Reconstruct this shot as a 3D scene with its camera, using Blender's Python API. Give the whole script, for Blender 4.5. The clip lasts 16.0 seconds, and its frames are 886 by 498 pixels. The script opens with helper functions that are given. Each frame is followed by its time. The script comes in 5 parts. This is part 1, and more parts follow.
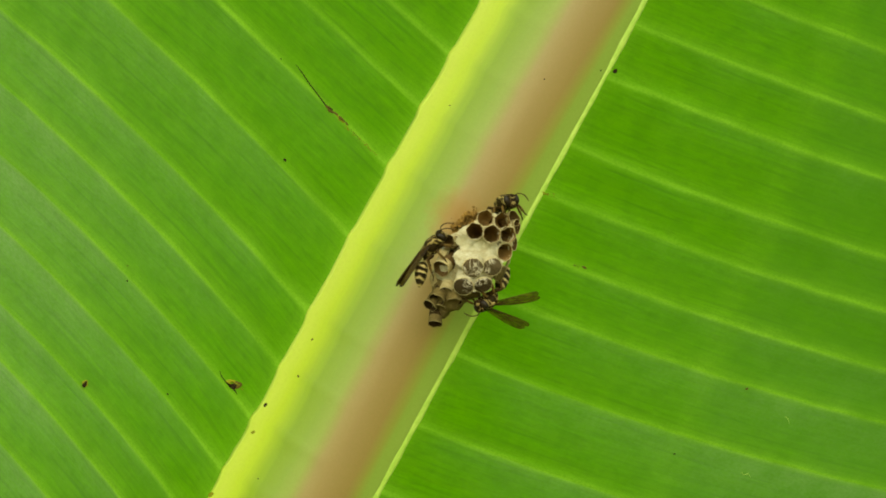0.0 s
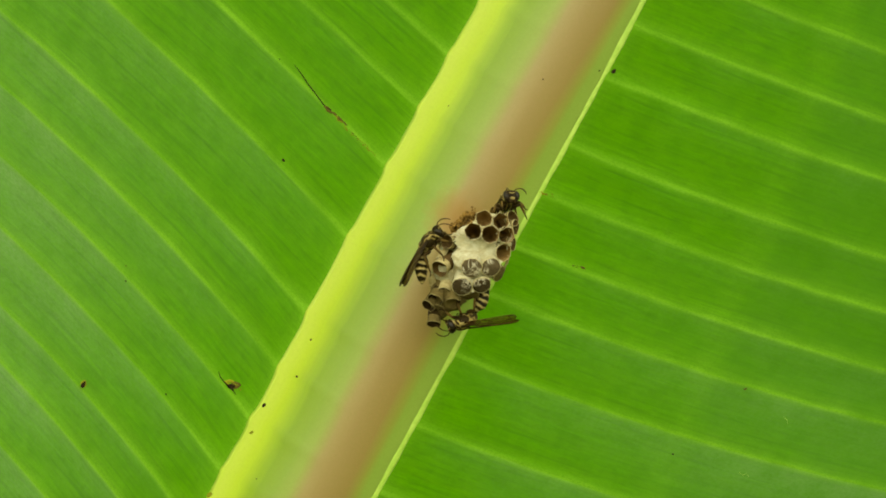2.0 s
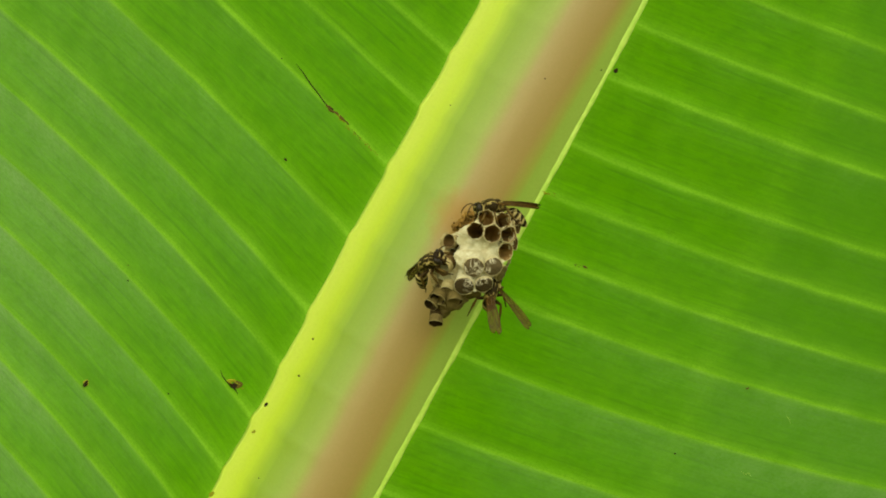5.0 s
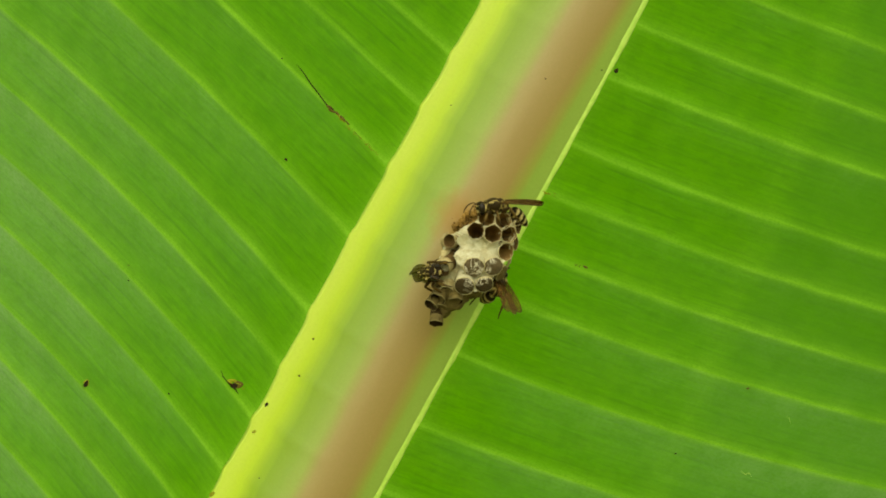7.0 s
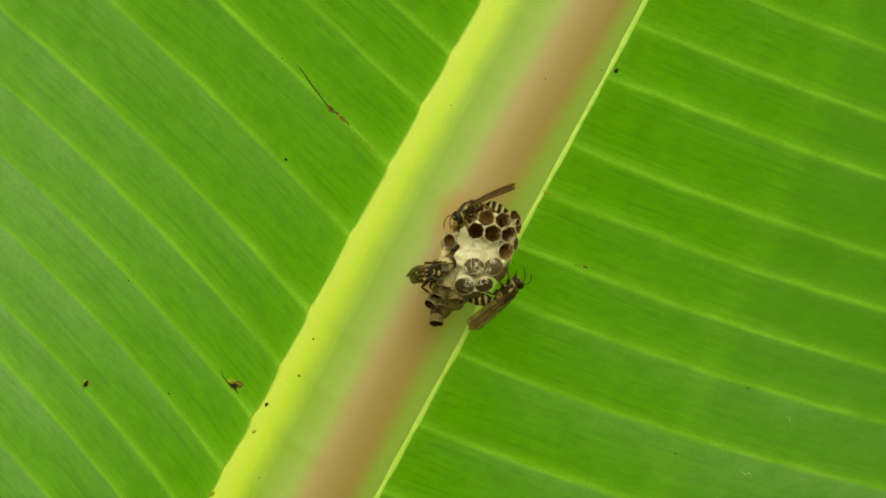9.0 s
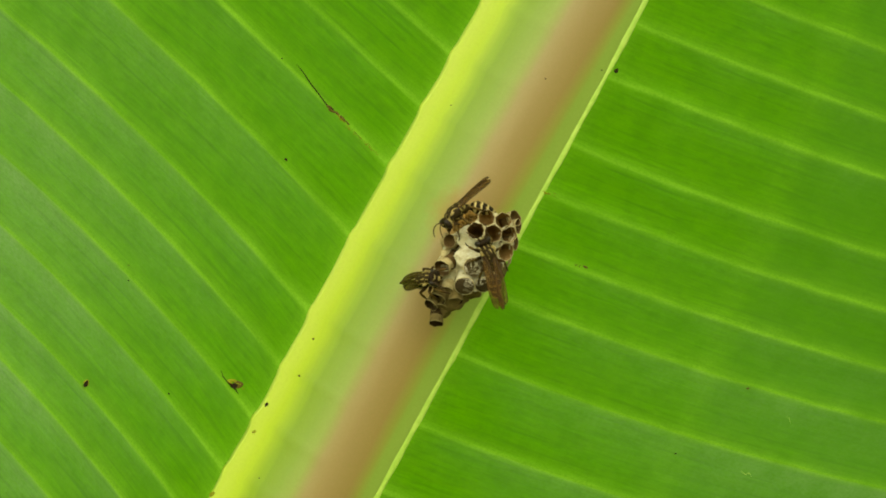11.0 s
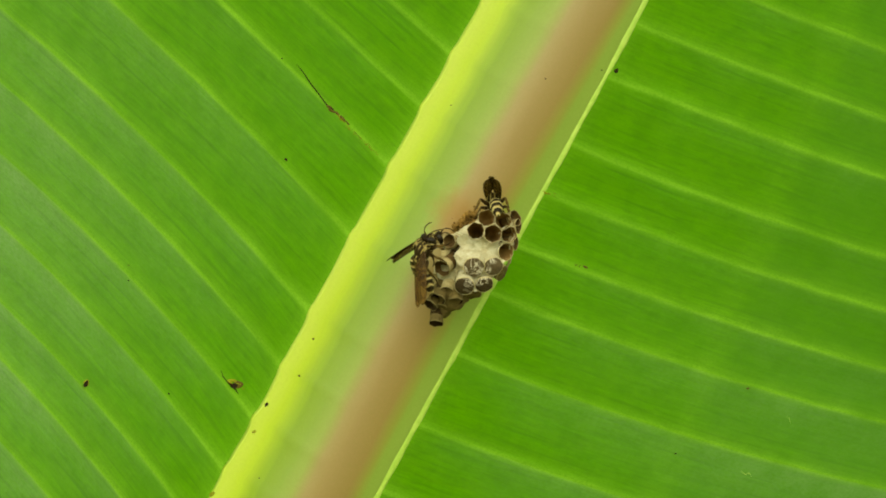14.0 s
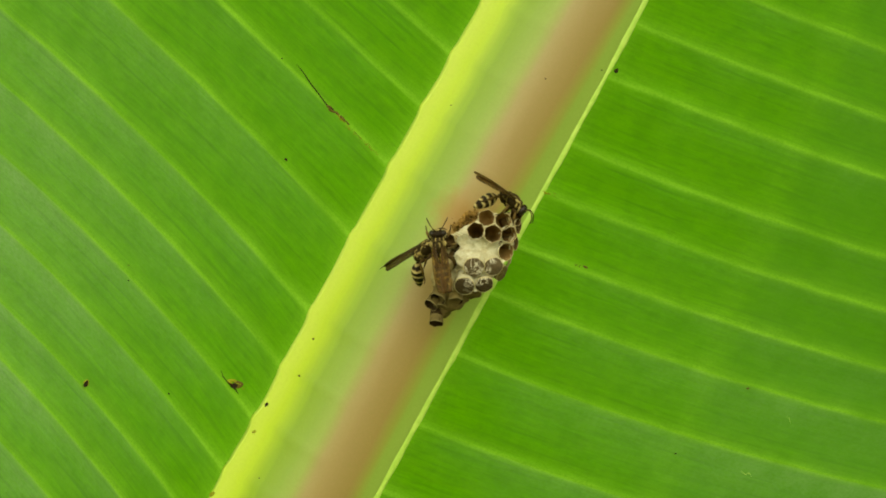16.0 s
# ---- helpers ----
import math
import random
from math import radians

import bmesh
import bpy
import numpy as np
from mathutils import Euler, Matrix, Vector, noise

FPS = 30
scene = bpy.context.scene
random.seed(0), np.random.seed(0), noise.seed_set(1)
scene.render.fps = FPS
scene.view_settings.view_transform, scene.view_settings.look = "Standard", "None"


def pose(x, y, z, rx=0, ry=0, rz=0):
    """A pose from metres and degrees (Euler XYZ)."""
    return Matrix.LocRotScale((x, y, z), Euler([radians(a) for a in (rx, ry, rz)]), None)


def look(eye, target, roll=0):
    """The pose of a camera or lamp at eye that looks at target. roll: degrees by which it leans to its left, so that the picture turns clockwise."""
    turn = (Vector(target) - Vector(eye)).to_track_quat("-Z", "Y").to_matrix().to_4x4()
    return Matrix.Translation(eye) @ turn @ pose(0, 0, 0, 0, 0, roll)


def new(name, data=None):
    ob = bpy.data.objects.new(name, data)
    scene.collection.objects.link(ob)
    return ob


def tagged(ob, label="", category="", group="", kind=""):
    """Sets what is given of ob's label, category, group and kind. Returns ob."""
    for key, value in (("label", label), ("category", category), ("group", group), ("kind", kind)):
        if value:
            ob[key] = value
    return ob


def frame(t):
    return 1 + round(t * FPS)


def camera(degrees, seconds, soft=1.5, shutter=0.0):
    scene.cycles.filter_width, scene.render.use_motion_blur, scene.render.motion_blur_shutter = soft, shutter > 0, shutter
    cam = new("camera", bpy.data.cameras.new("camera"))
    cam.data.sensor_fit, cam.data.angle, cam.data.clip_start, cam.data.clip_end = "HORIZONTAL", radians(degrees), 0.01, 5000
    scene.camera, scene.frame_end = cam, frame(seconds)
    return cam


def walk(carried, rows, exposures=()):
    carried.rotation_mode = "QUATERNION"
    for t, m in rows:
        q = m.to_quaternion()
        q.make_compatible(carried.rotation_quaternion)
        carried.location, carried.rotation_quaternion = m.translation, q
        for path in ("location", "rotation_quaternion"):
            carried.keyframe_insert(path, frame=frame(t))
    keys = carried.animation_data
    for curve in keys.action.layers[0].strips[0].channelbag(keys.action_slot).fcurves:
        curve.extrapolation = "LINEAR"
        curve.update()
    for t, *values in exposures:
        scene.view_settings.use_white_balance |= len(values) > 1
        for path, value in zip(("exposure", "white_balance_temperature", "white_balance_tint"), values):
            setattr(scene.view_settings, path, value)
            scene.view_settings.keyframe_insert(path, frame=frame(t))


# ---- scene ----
cam = camera(40, 16.0, soft=1.8, shutter=0.5)

# The place in front of the lens: x to the right, y up, z towards the lens, in millimetres.
MM = 0.001
DIST = 359.0          # lens to leaf blade
PLACE = Matrix.Translation((0, 0, 1.6)) @ Matrix.Rotation(radians(100), 4, "X")


def mm(x, y, z):
    return Vector((x, y, z)) * MM


# The tripod head gives a little: seconds, degrees to the right, degrees up.
SWAY = [(0.0, 0.050, 0.020), (0.5, 0.076, 0.012), (1.0, 0.070, 0.030), (1.5, 0.072, 0.030), (2.0, 0.118, 0.030),
        (2.5, 0.072, 0.015), (3.0, 0.060, -0.020), (3.5, 0.062, -0.015), (4.0, 0.012, 0.0), (6.5, 0.030, 0.0),
        (7.0, 0.0, 0.0), (7.5, -0.022, 0.0), (8.0, 0.0, 0.0), (16.0, 0.0, 0.0)]
walk(cam, [(t, PLACE @ Matrix.Translation(mm(0, 0, DIST)) @ pose(0, 0, 0, up, -side, 0)) for t, side, up in SWAY],
     exposures=[(0.0, 0.90, 8700, -6), (3.0, 0.90, 8700, -6), (7.0, 0.89, 8700, -6), (9.0, 0.89, 8700, -6), (11.5, 0.92, 8700, -6), (16.0, 0.92, 8700, -6)])

# ---- light ----
world = bpy.data.worlds.new("sky")
scene.world = world
world.use_nodes = True
wn = world.node_tree
sky = wn.nodes.new("ShaderNodeTexSky")
sky.sky_type, sky.sun_disc = "NISHITA", False
SUN_EL, SUN_AZ = 41, 190        # degrees above the horizon, degrees from +y towards +x
sky.sun_elevation, sky.sun_rotation = radians(SUN_EL), radians(SUN_AZ)
wn.links.new(sky.outputs[0], wn.nodes["Background"].inputs[0])
wn.nodes["Background"].inputs[1].default_value = 0.14
sun = new("sun", bpy.data.lights.new("sun", "SUN"))
sun.data.energy, sun.data.angle, sun.data.color = 2.3, radians(140), (1.0, 0.95, 0.86)
to_sun = Vector((math.sin(radians(SUN_AZ)) * math.cos(radians(SUN_EL)), math.cos(radians(SUN_AZ)) * math.cos(radians(SUN_EL)), math.sin(radians(SUN_EL))))
sun.matrix_world = look(to_sun * 20, (0, 0, 0))


# ---- materials ----
STAIN_AT = (0.264, 0.118, 0)     # on the midrib: share of its width, decimetres along it


class Mat:
    """A node material with short ways to add and link nodes."""

    def __init__(self, name, rough=0.5, spec=0.5):
        self.m = bpy.data.materials.new(name)
        self.m.use_nodes = True
        self.t = self.m.node_tree
        self.b = self.t.nodes["Principled BSDF"]
        self.b.inputs["Roughness"].default_value = rough
        self.b.inputs["Specular IOR Level"].default_value = spec

    def node(self, kind, **values):
        n = self.t.nodes.new(kind)
        for k, v in values.items():
            n.inputs[k.replace("_", " ")].default_value = v
        return n

    def link(self, a, b):
        self.t.links.new(a, b)

    def coords(self, which="Object", scale=(1, 1, 1)):
        c = self.node("ShaderNodeTexCoord")
        m = self.node("ShaderNodeMapping", Scale=scale)
        self.link(c.outputs[which], m.inputs[0])
        return m.outputs[0]

    def noise(self, vec, scale, detail=4, rough=0.55, warp=0.0):
        n = self.node("ShaderNodeTexNoise", Scale=scale, Detail=detail, Roughness=rough, Distortion=warp)
        self.link(vec, n.inputs["Vector"])
        return n.outputs[0]

    def ramp(self, fac, stops):
        r = self.t.nodes.new("ShaderNodeValToRGB")
        e = r.color_ramp.elements
        while len(e) < len(stops):
            e.new(0.5)
        for el, (p, c) in zip(e, stops):
            el.position, el.color = p, (*c, 1) if len(c) == 3 else c
        self.link(fac, r.inputs[0])
        return r.outputs[0]

    def mix(self, fac, a, b, mode="MIX"):
        n = self.t.nodes.new("ShaderNodeMix")
        n.data_type, n.blend_type = "RGBA", mode
        for sock, val in ((n.inputs[0], fac), (n.inputs[6], a), (n.inputs[7], b)):
            if isinstance(val, (int, float)):
                sock.default_value = val
            elif isinstance(val, tuple):
                sock.default_value = (*val, 1)
            else:
                self.link(val, sock)
        return n.outputs[2]

    def math(self, op, a, b=0.0):
        n = self.t.nodes.new("ShaderNodeMath")
        n.operation = op
        for sock, val in zip(n.inputs, (a, b)):
            if isinstance(val, (int, float)):
                sock.default_value = val
            else:
                self.link(val, sock)
        return n.outputs[0]

    def color(self, c):
        if isinstance(c, tuple):
            self.b.inputs["Base Color"].default_value = (*c, 1)
        else:
            self.link(c, self.b.inputs["Base Color"])
        return self

    def bump(self, height, strength=0.3, dist=0.0003):
        n = self.node("ShaderNodeBump", Strength=strength, Distance=dist)
        self.link(height, n.inputs["Height"])
        self.link(n.outputs[0], self.b.inputs["Normal"])
        return n.outputs[0]

    def thin(self, color, share, normal=None):
        """Lets light through: mixes a translucent layer in by that share."""
        tr = self.node("ShaderNodeBsdfTranslucent")
        if isinstance(color, tuple):
            tr.inputs[0].default_value = (*color, 1)
        else:
            self.link(color, tr.inputs[0])
        if normal is not None:
            self.link(normal, tr.inputs["Normal"])
        mx = self.node("ShaderNodeMixShader", Fac=share)
        self.link(self.b.outputs[0], mx.inputs[1])
        self.link(tr.outputs[0], mx.inputs[2])
        self.link(mx.outputs[0], self.t.nodes["Material Output"].inputs[0])
        return self


def blade_material():
    """Waxy underside of the blade: fine lines run with the veins (uv: along the midrib, out from it, in decimetres)."""
    m = Mat("leaf_blade", 0.64, 0.10)
    fine = m.noise(m.coords("UV", (9, 0.7, 1)), 10, 6, 0.66, 0.35)
    dash = m.noise(m.coords("UV", (11, 1.8, 1)), 8, 4, 0.6, 0.3)
    strip = m.noise(m.coords("UV", (5, 0.3, 1)), 6, 4, 0.6, 0.3)
    line = m.noise(m.coords("UV", (12, 0.35, 1)), 6, 3, 0.55, 0.2)
    blotch = m.noise(m.coords("UV", (1, 1, 1)), 7, 4, 0.6)
    cloud = m.noise(m.coords("UV", (2.6, 2.0, 1)), 7, 6, 0.68, 0.5)
    cross = m.noise(m.coords("UV", (0.5, 5, 1)), 7, 4, 0.6, 0.4)
    spots = m.noise(m.coords("UV", (6, 5, 1)), 9, 3, 0.5)
    green = m.mix(m.ramp(fine, [(0.3, (0, 0, 0)), (0.72, (1, 1, 1))]), (0.044, 0.146, 0.002), (0.063, 0.203, 0.003))
    green = m.mix(m.ramp(strip, [(0.42, (0, 0, 0)), (0.64, (0.75, 0.75, 0.75))]), green, (0.048, 0.138, 0.003))
    green = m.mix(m.ramp(dash, [(0.53, (0, 0, 0)), (0.66, (0.65, 0.65, 0.65))]), green, (0.048, 0.125, 0.003))
    green = m.mix(m.ramp(cloud, [(0.42, (0, 0, 0)), (0.66, (0.55, 0.55, 0.55))]), green, (0.086, 0.235, 0.004))
    green = m.mix(m.ramp(cloud, [(0.32, (0.75, 0.75, 0.75)), (0.50, (0, 0, 0))]), green, (0.040, 0.125, 0.002))
    green = m.mix(m.ramp(cross, [(0.52, (0, 0, 0)), (0.72, (0.35, 0.35, 0.35))]), green, (0.086, 0.235, 0.006))
    green = m.mix(m.ramp(line, [(0.56, (0, 0, 0)), (0.68, (0.55,) * 3)]), green, (0.032, 0.105, 0.002))
    green = m.mix(m.ramp(line, [(0.30, (0.5,) * 3), (0.38, (0, 0, 0))]), green, (0.095, 0.25, 0.004))
    bloom_sheen = m.node("ShaderNodeAttribute")
    bloom_sheen.attribute_name = "bloom_sheen"
    # wax and painted sky sheen share this grey mask, broken up by noise
    sheen_mask = m.math("MULTIPLY", bloom_sheen.outputs["Fac"], m.ramp(blotch, [(0.25, (0.55,) * 3), (0.7, (1,) * 3)]))
    sheen_mask = m.math("MULTIPLY", sheen_mask, m.ramp(cloud, [(0.3, (0.7,) * 3), (0.7, (1,) * 3)]))
    grainy = m.noise(m.coords("UV", (14, 9, 1)), 9, 4, 0.65)
    sheen_mask = m.math("MULTIPLY", sheen_mask, m.ramp(grainy, [(0.35, (0.6,) * 3), (0.62, (1,) * 3)]))
    dimmed = m.node("ShaderNodeAttribute")
    dimmed.attribute_name = "dimmed"
    pale = m.node("ShaderNodeAttribute")
    pale.attribute_name = "vein"
    # the vein's own pale colour plus the painted glow beside it
    vein_glow = m.math("MULTIPLY", pale.outputs["Fac"], m.ramp(blotch, [(0.3, (0.5,) * 3), (0.65, (0.95,) * 3)]))
    vein_glow = m.math("MULTIPLY", vein_glow, m.ramp(fine, [(0.3, (0.6,) * 3), (0.6, (1,) * 3)]))
    grit = m.noise(m.coords("UV", (1.6, 1, 1)), 120, 4, 0.7)
    vein_glow = m.math("MULTIPLY", vein_glow, m.ramp(grit, [(0.34, (0.55,) * 3), (0.6, (1,) * 3)]))
    green = m.mix(m.ramp(grit, [(0.36, (0.4,) * 3), (0.52, (0, 0, 0))]), green, (0.036, 0.115, 0.002))
    # the right blade's dimmer light is mixed into its green
    green = m.mix(m.math("MULTIPLY", dimmed.outputs["Fac"], 0.8), green, (0.036, 0.118, 0.003))
    green = m.mix(vein_glow, green, (0.165, 0.365, 0.026))
    m.color(m.mix(sheen_mask, green, (0.208, 0.295, 0.150)))
    n = m.bump(m.math("ADD", fine, m.math("MULTIPLY", dash, 0.6)), 0.2, 0.0002)
    clear = m.mix(m.ramp(fine, [(0.3, (0, 0, 0)), (0.75, (1, 1, 1))]), (0.11, 0.44, 0.002), (0.18, 0.60, 0.004))
    clear = m.mix(m.ramp(strip, [(0.35, (0, 0, 0)), (0.65, (0.7, 0.7, 0.7))]), clear, (0.14, 0.48, 0.003))
    clear = m.mix(m.math("MULTIPLY", m.ramp(spots, [(0.66, (0, 0, 0)), (0.8, (1, 1, 1))]), 0.5), clear, (0.14, 0.36, 0.004))
    clear = m.mix(m.ramp(dash, [(0.52, (0, 0, 0)), (0.66, (0.4,) * 3)]), clear, (0.09, 0.35, 0.002))
    clear = m.mix(m.ramp(line, [(0.56, (0, 0, 0)), (0.68, (0.4,) * 3)]), clear, (0.08, 0.32, 0.002))
    clear = m.mix(m.math("MULTIPLY", dimmed.outputs["Fac"], 0.8), clear, (0.085, 0.36, 0.003))
    clear = m.mix(vein_glow, clear, (0.35, 0.74, 0.04))
    return m.thin(clear, 0.42, n).m


def midrib_material():
    """Smooth fleshy midrib, banded lengthwise: yellow margin, green, pale, pinkish brown, green (uv x: across)."""
    m = Mat("leaf_midrib", 0.38, 0.4)
    uv = m.node("ShaderNodeTexCoord")
    sep = m.node("ShaderNodeSeparateXYZ")
    m.link(uv.outputs["UV"], sep.inputs[0])
    wob = m.noise(m.coords("UV", (3, 0.6, 1)), 3, 3)
    streak = m.noise(m.coords("UV", (26, 0.5, 1)), 3, 4, 0.6)
    across = m.math("ADD", sep.outputs[0], m.math("MULTIPLY", m.math("SUBTRACT", wob, 0.5), 0.05))
    across = m.math("ADD", across, m.math("MULTIPLY", m.math("SUBTRACT", streak, 0.5), 0.014))
    across = m.math("ADD", across, m.math("MULTIPLY", m.math("MULTIPLY", sep.outputs[0], m.math("MULTIPLY", sep.outputs[1], sep.outputs[1])), -0.075))
    bands = m.ramp(across, [(0.0, (0.20, 0.40, 0.02)), (0.012, (0.50, 0.64, 0.09)), (0.05, (0.58, 0.69, 0.12)), (0.13, (0.52, 0.66, 0.06)), (0.24, (0.295, 0.49, 0.03)),
                            (0.30, (0.265, 0.44, 0.032)), (0.37, (0.285, 0.45, 0.058)), (0.45, (0.350, 0.475, 0.095)), (0.54, (0.458, 0.343, 0.142)), (0.63, (0.450, 0.306, 0.126)),
                            (0.77, (0.410, 0.272, 0.088)), (0.84, (0.36, 0.385, 0.066)), (0.885, (0.315, 0.49, 0.075)), (0.975, (0.35, 0.54, 0.090)), (1.0, (0.46, 0.66, 0.09))])
    cells = m.noise(m.coords("UV", (40, 8, 1)), 12, 3)
    mottle = m.noise(m.coords("UV", (9, 18, 1)), 6, 5, 0.65, 0.5)
    col = m.mix(m.math("MULTIPLY", streak, 0.20), bands, (0.36, 0.37, 0.10))
    col = m.mix(m.ramp(mottle, [(0.36, (0.16,) * 3), (0.55, (0, 0, 0))]), col, (0.27, 0.30, 0.05))
    col = m.mix(m.ramp(mottle, [(0.55, (0, 0, 0)), (0.72, (0.14,) * 3)]), col, (0.52, 0.50, 0.15))
    col = m.mix(m.ramp(cells, [(0.62, (0, 0, 0)), (0.8, (0.25,) * 3)]), col, (0.2, 0.2, 0.05))
    # rusty stain round the foot of the nest's stalk
    spot = m.node("ShaderNodeVectorMath")
    spot.operation = "DISTANCE"
    m.link(m.coords("UV", (0.46, 1, 1)), spot.inputs[0])
    spot.inputs[1].default_value = STAIN_AT
    far = m.math("ADD", spot.outputs["Value"], m.math("MULTIPLY", m.math("SUBTRACT", m.noise(m.coords("UV", (5, 10, 1)), 3, 5, 0.65), 0.5), 0.09))
    col = m.mix(m.ramp(far, [(0.0, (0.70,) * 3), (0.05, (0.42,) * 3), (0.10, (0, 0, 0))]), col, (0.42, 0.20, 0.03))
    m.color(col)
    n = m.bump(m.math("ADD", streak, m.math("MULTIPLY", cells, 0.5)), 0.05, 0.0004)
    glow = m.ramp(across, [(0.0, (0.82, 0.91, 0.13)), (0.16, (0.76, 0.90, 0.09)), (0.28, (0.11, 0.16, 0.02)), (0.53, (0.18, 0.138, 0.045)), (0.78, (0.14, 0.11, 0.025)), (0.90, (0.15, 0.205, 0.03)), (0.965, (0.16, 0.23, 0.03)), (1.0, (0.40, 0.62, 0.04))])
    return m.thin(glow, 0.42, n).m


def paper_material(name, dull, pale, stain, deep):
    """Chewed wood-fibre paper, pale on the upper walls, browner at the rims and inside."""
    m = Mat(name, 0.9, 0.1)
    info = m.node("ShaderNodeObjectInfo")
    fib = m.noise(m.coords("Object", (500, 500, 1600)), 1.0, 5, 0.65, 0.4)
    patch = m.noise(m.coords("Object", (170, 170, 170)), 1.0, 4, 0.6)
    col = m.mix(m.ramp(fib, [(0.3, (0, 0, 0)), (0.7, (1, 1, 1))]), dull, pale)
    col = m.mix(m.ramp(patch, [(0.42, (0, 0, 0)), (0.75, (0.55,) * 3)]), col, stain)
    col = m.mix(m.math("MULTIPLY", info.outputs["Random"], 0.25), col, stain)
    layer = m.noise(m.coords("Object", (330, 520, 330)), 1.0, 5, 0.62, 1.0)
    col = m.mix(m.ramp(layer, [(0.50, (0, 0, 0)), (0.68, (0.6,) * 3)]), col, deep)
    m.color(col)
    m.bump(m.math("ADD", fib, layer), 0.8, 0.0005)
    return m.thin((0.3, 0.24, 0.14), 0.08).m


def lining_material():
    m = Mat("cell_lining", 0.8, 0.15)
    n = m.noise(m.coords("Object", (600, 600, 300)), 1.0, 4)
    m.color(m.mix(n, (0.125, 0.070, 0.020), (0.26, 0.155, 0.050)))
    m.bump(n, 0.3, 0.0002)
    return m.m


def shaded_lining_material():
    # near-black colour paints the shade of deep mouths into shallow cells
    m = Mat("shaded_cell_lining", 0.85, 0.1)
    n = m.noise(m.coords("Object", (600, 600, 300)), 1.0, 4)
    m.color(m.mix(n, (0.014, 0.008, 0.002), (0.045, 0.028, 0.009)))
    return m.m


def rim_material():
    m = Mat("cell_rim", 0.85, 0.1)
    n = m.noise(m.coords("Object", (500, 500, 500)), 1.0, 4)
    m.color(m.mix(n, (0.36, 0.295, 0.14), (0.56, 0.49, 0.28)))
    return m.m


def cap_material(name, low, high, silk):
    """Dull cocoon cap with a few torn threads of white silk across it."""
    m = Mat(name, 0.7, 0.15)
    n = m.noise(m.coords("Object", (240, 240, 240)), 1.0, 4, 0.6, 1.2)
    where = m.noise(m.coords("Object", (210, 210, 210)), 1.0, 2, 0.5)
    g = m.noise(m.coords("Object", (1300, 1300, 1300)), 1.0, 4, 0.65)
    dull = m.noise(m.coords("Object", (450, 450, 450)), 1.0, 4, 0.6)
    dark = m.mix(g, low, high)
    dark = m.mix(m.ramp(dull, [(0.45, (0, 0, 0)), (0.7, (0.5,) * 3)]), dark, tuple(1.5 * c for c in high))
    thread = m.ramp(m.math("ABSOLUTE", m.math("SUBTRACT", n, 0.5)), [(0.0, (1,) * 3), (0.016, (0.8,) * 3), (0.045, (0, 0, 0))])
    thread = m.math("MULTIPLY", thread, m.ramp(where, [(0.47, (0, 0, 0)), (0.56, (1,) * 3)]))
    thread = m.math("MULTIPLY", thread, m.ramp(g, [(0.3, (0.3,) * 3), (0.55, (1,) * 3)]))
    m.color(m.mix(m.math("MULTIPLY", thread, silk), dark, (0.62, 0.57, 0.44)))
    m.bump(m.math("ADD", n, g), 0.5, 0.0003)
    return m.m


def rust_material():
    m = Mat("rusty_pulp", 0.9, 0.1)
    n = m.noise(m.coords("Object", (500, 500, 500)), 1.0, 5, 0.65)
    m.color(m.mix(m.ramp(n, [(0.35, (0, 0, 0)), (0.65, (1, 1, 1))]), (0.075, 0.040, 0.009), (0.27, 0.155, 0.038)))
    m.bump(n, 0.7, 0.0005)
    return m.m


def thorax_material():
    """Black thorax with broken yellow lines along it and across its ends."""
    m = Mat("thorax_shell", 0.6, 0.07)
    co = m.node("ShaderNodeTexCoord")
    sep = m.node("ShaderNodeSeparateXYZ")
    m.link(co.outputs["Object"], sep.inputs[0])
    n = m.noise(m.coords("Object", (650, 650, 650)), 1.0, 3, 0.5, 0.4)
    wob = m.math("MULTIPLY", m.math("SUBTRACT", n, 0.5), 0.16)
    side = m.math("ADD", m.math("MULTIPLY", m.math("ABSOLUTE", sep.outputs[1]), 450.0), wob)
    long = m.math("ADD", m.math("ADD", m.math("MULTIPLY", sep.outputs[0], 130.0), 0.5), wob)
    no, yes = (0, 0, 0), (1, 1, 1)
    lines = m.ramp(side, [(0.19, no), (0.23, yes), (0.30, yes), (0.34, no), (0.63, no), (0.67, yes), (0.74, yes), (0.78, no)])
    cross = m.ramp(long, [(0.13, no), (0.16, yes), (0.22, yes), (0.25, no), (0.72, no), (0.75, yes), (0.79, yes), (0.82, no)])
    g = m.noise(m.coords("Object", (3000, 3000, 3000)), 1.0, 3)
    mark = m.math("MULTIPLY", m.math("MAXIMUM", lines, cross), m.ramp(n, [(0.42, no), (0.53, yes)]))
    m.color(m.mix(mark, m.mix(g, (0.007, 0.005, 0.001), (0.036, 0.023, 0.006)), (0.27, 0.205, 0.065)))
    m.bump(g, 0.3, 0.0001)
    return m.m


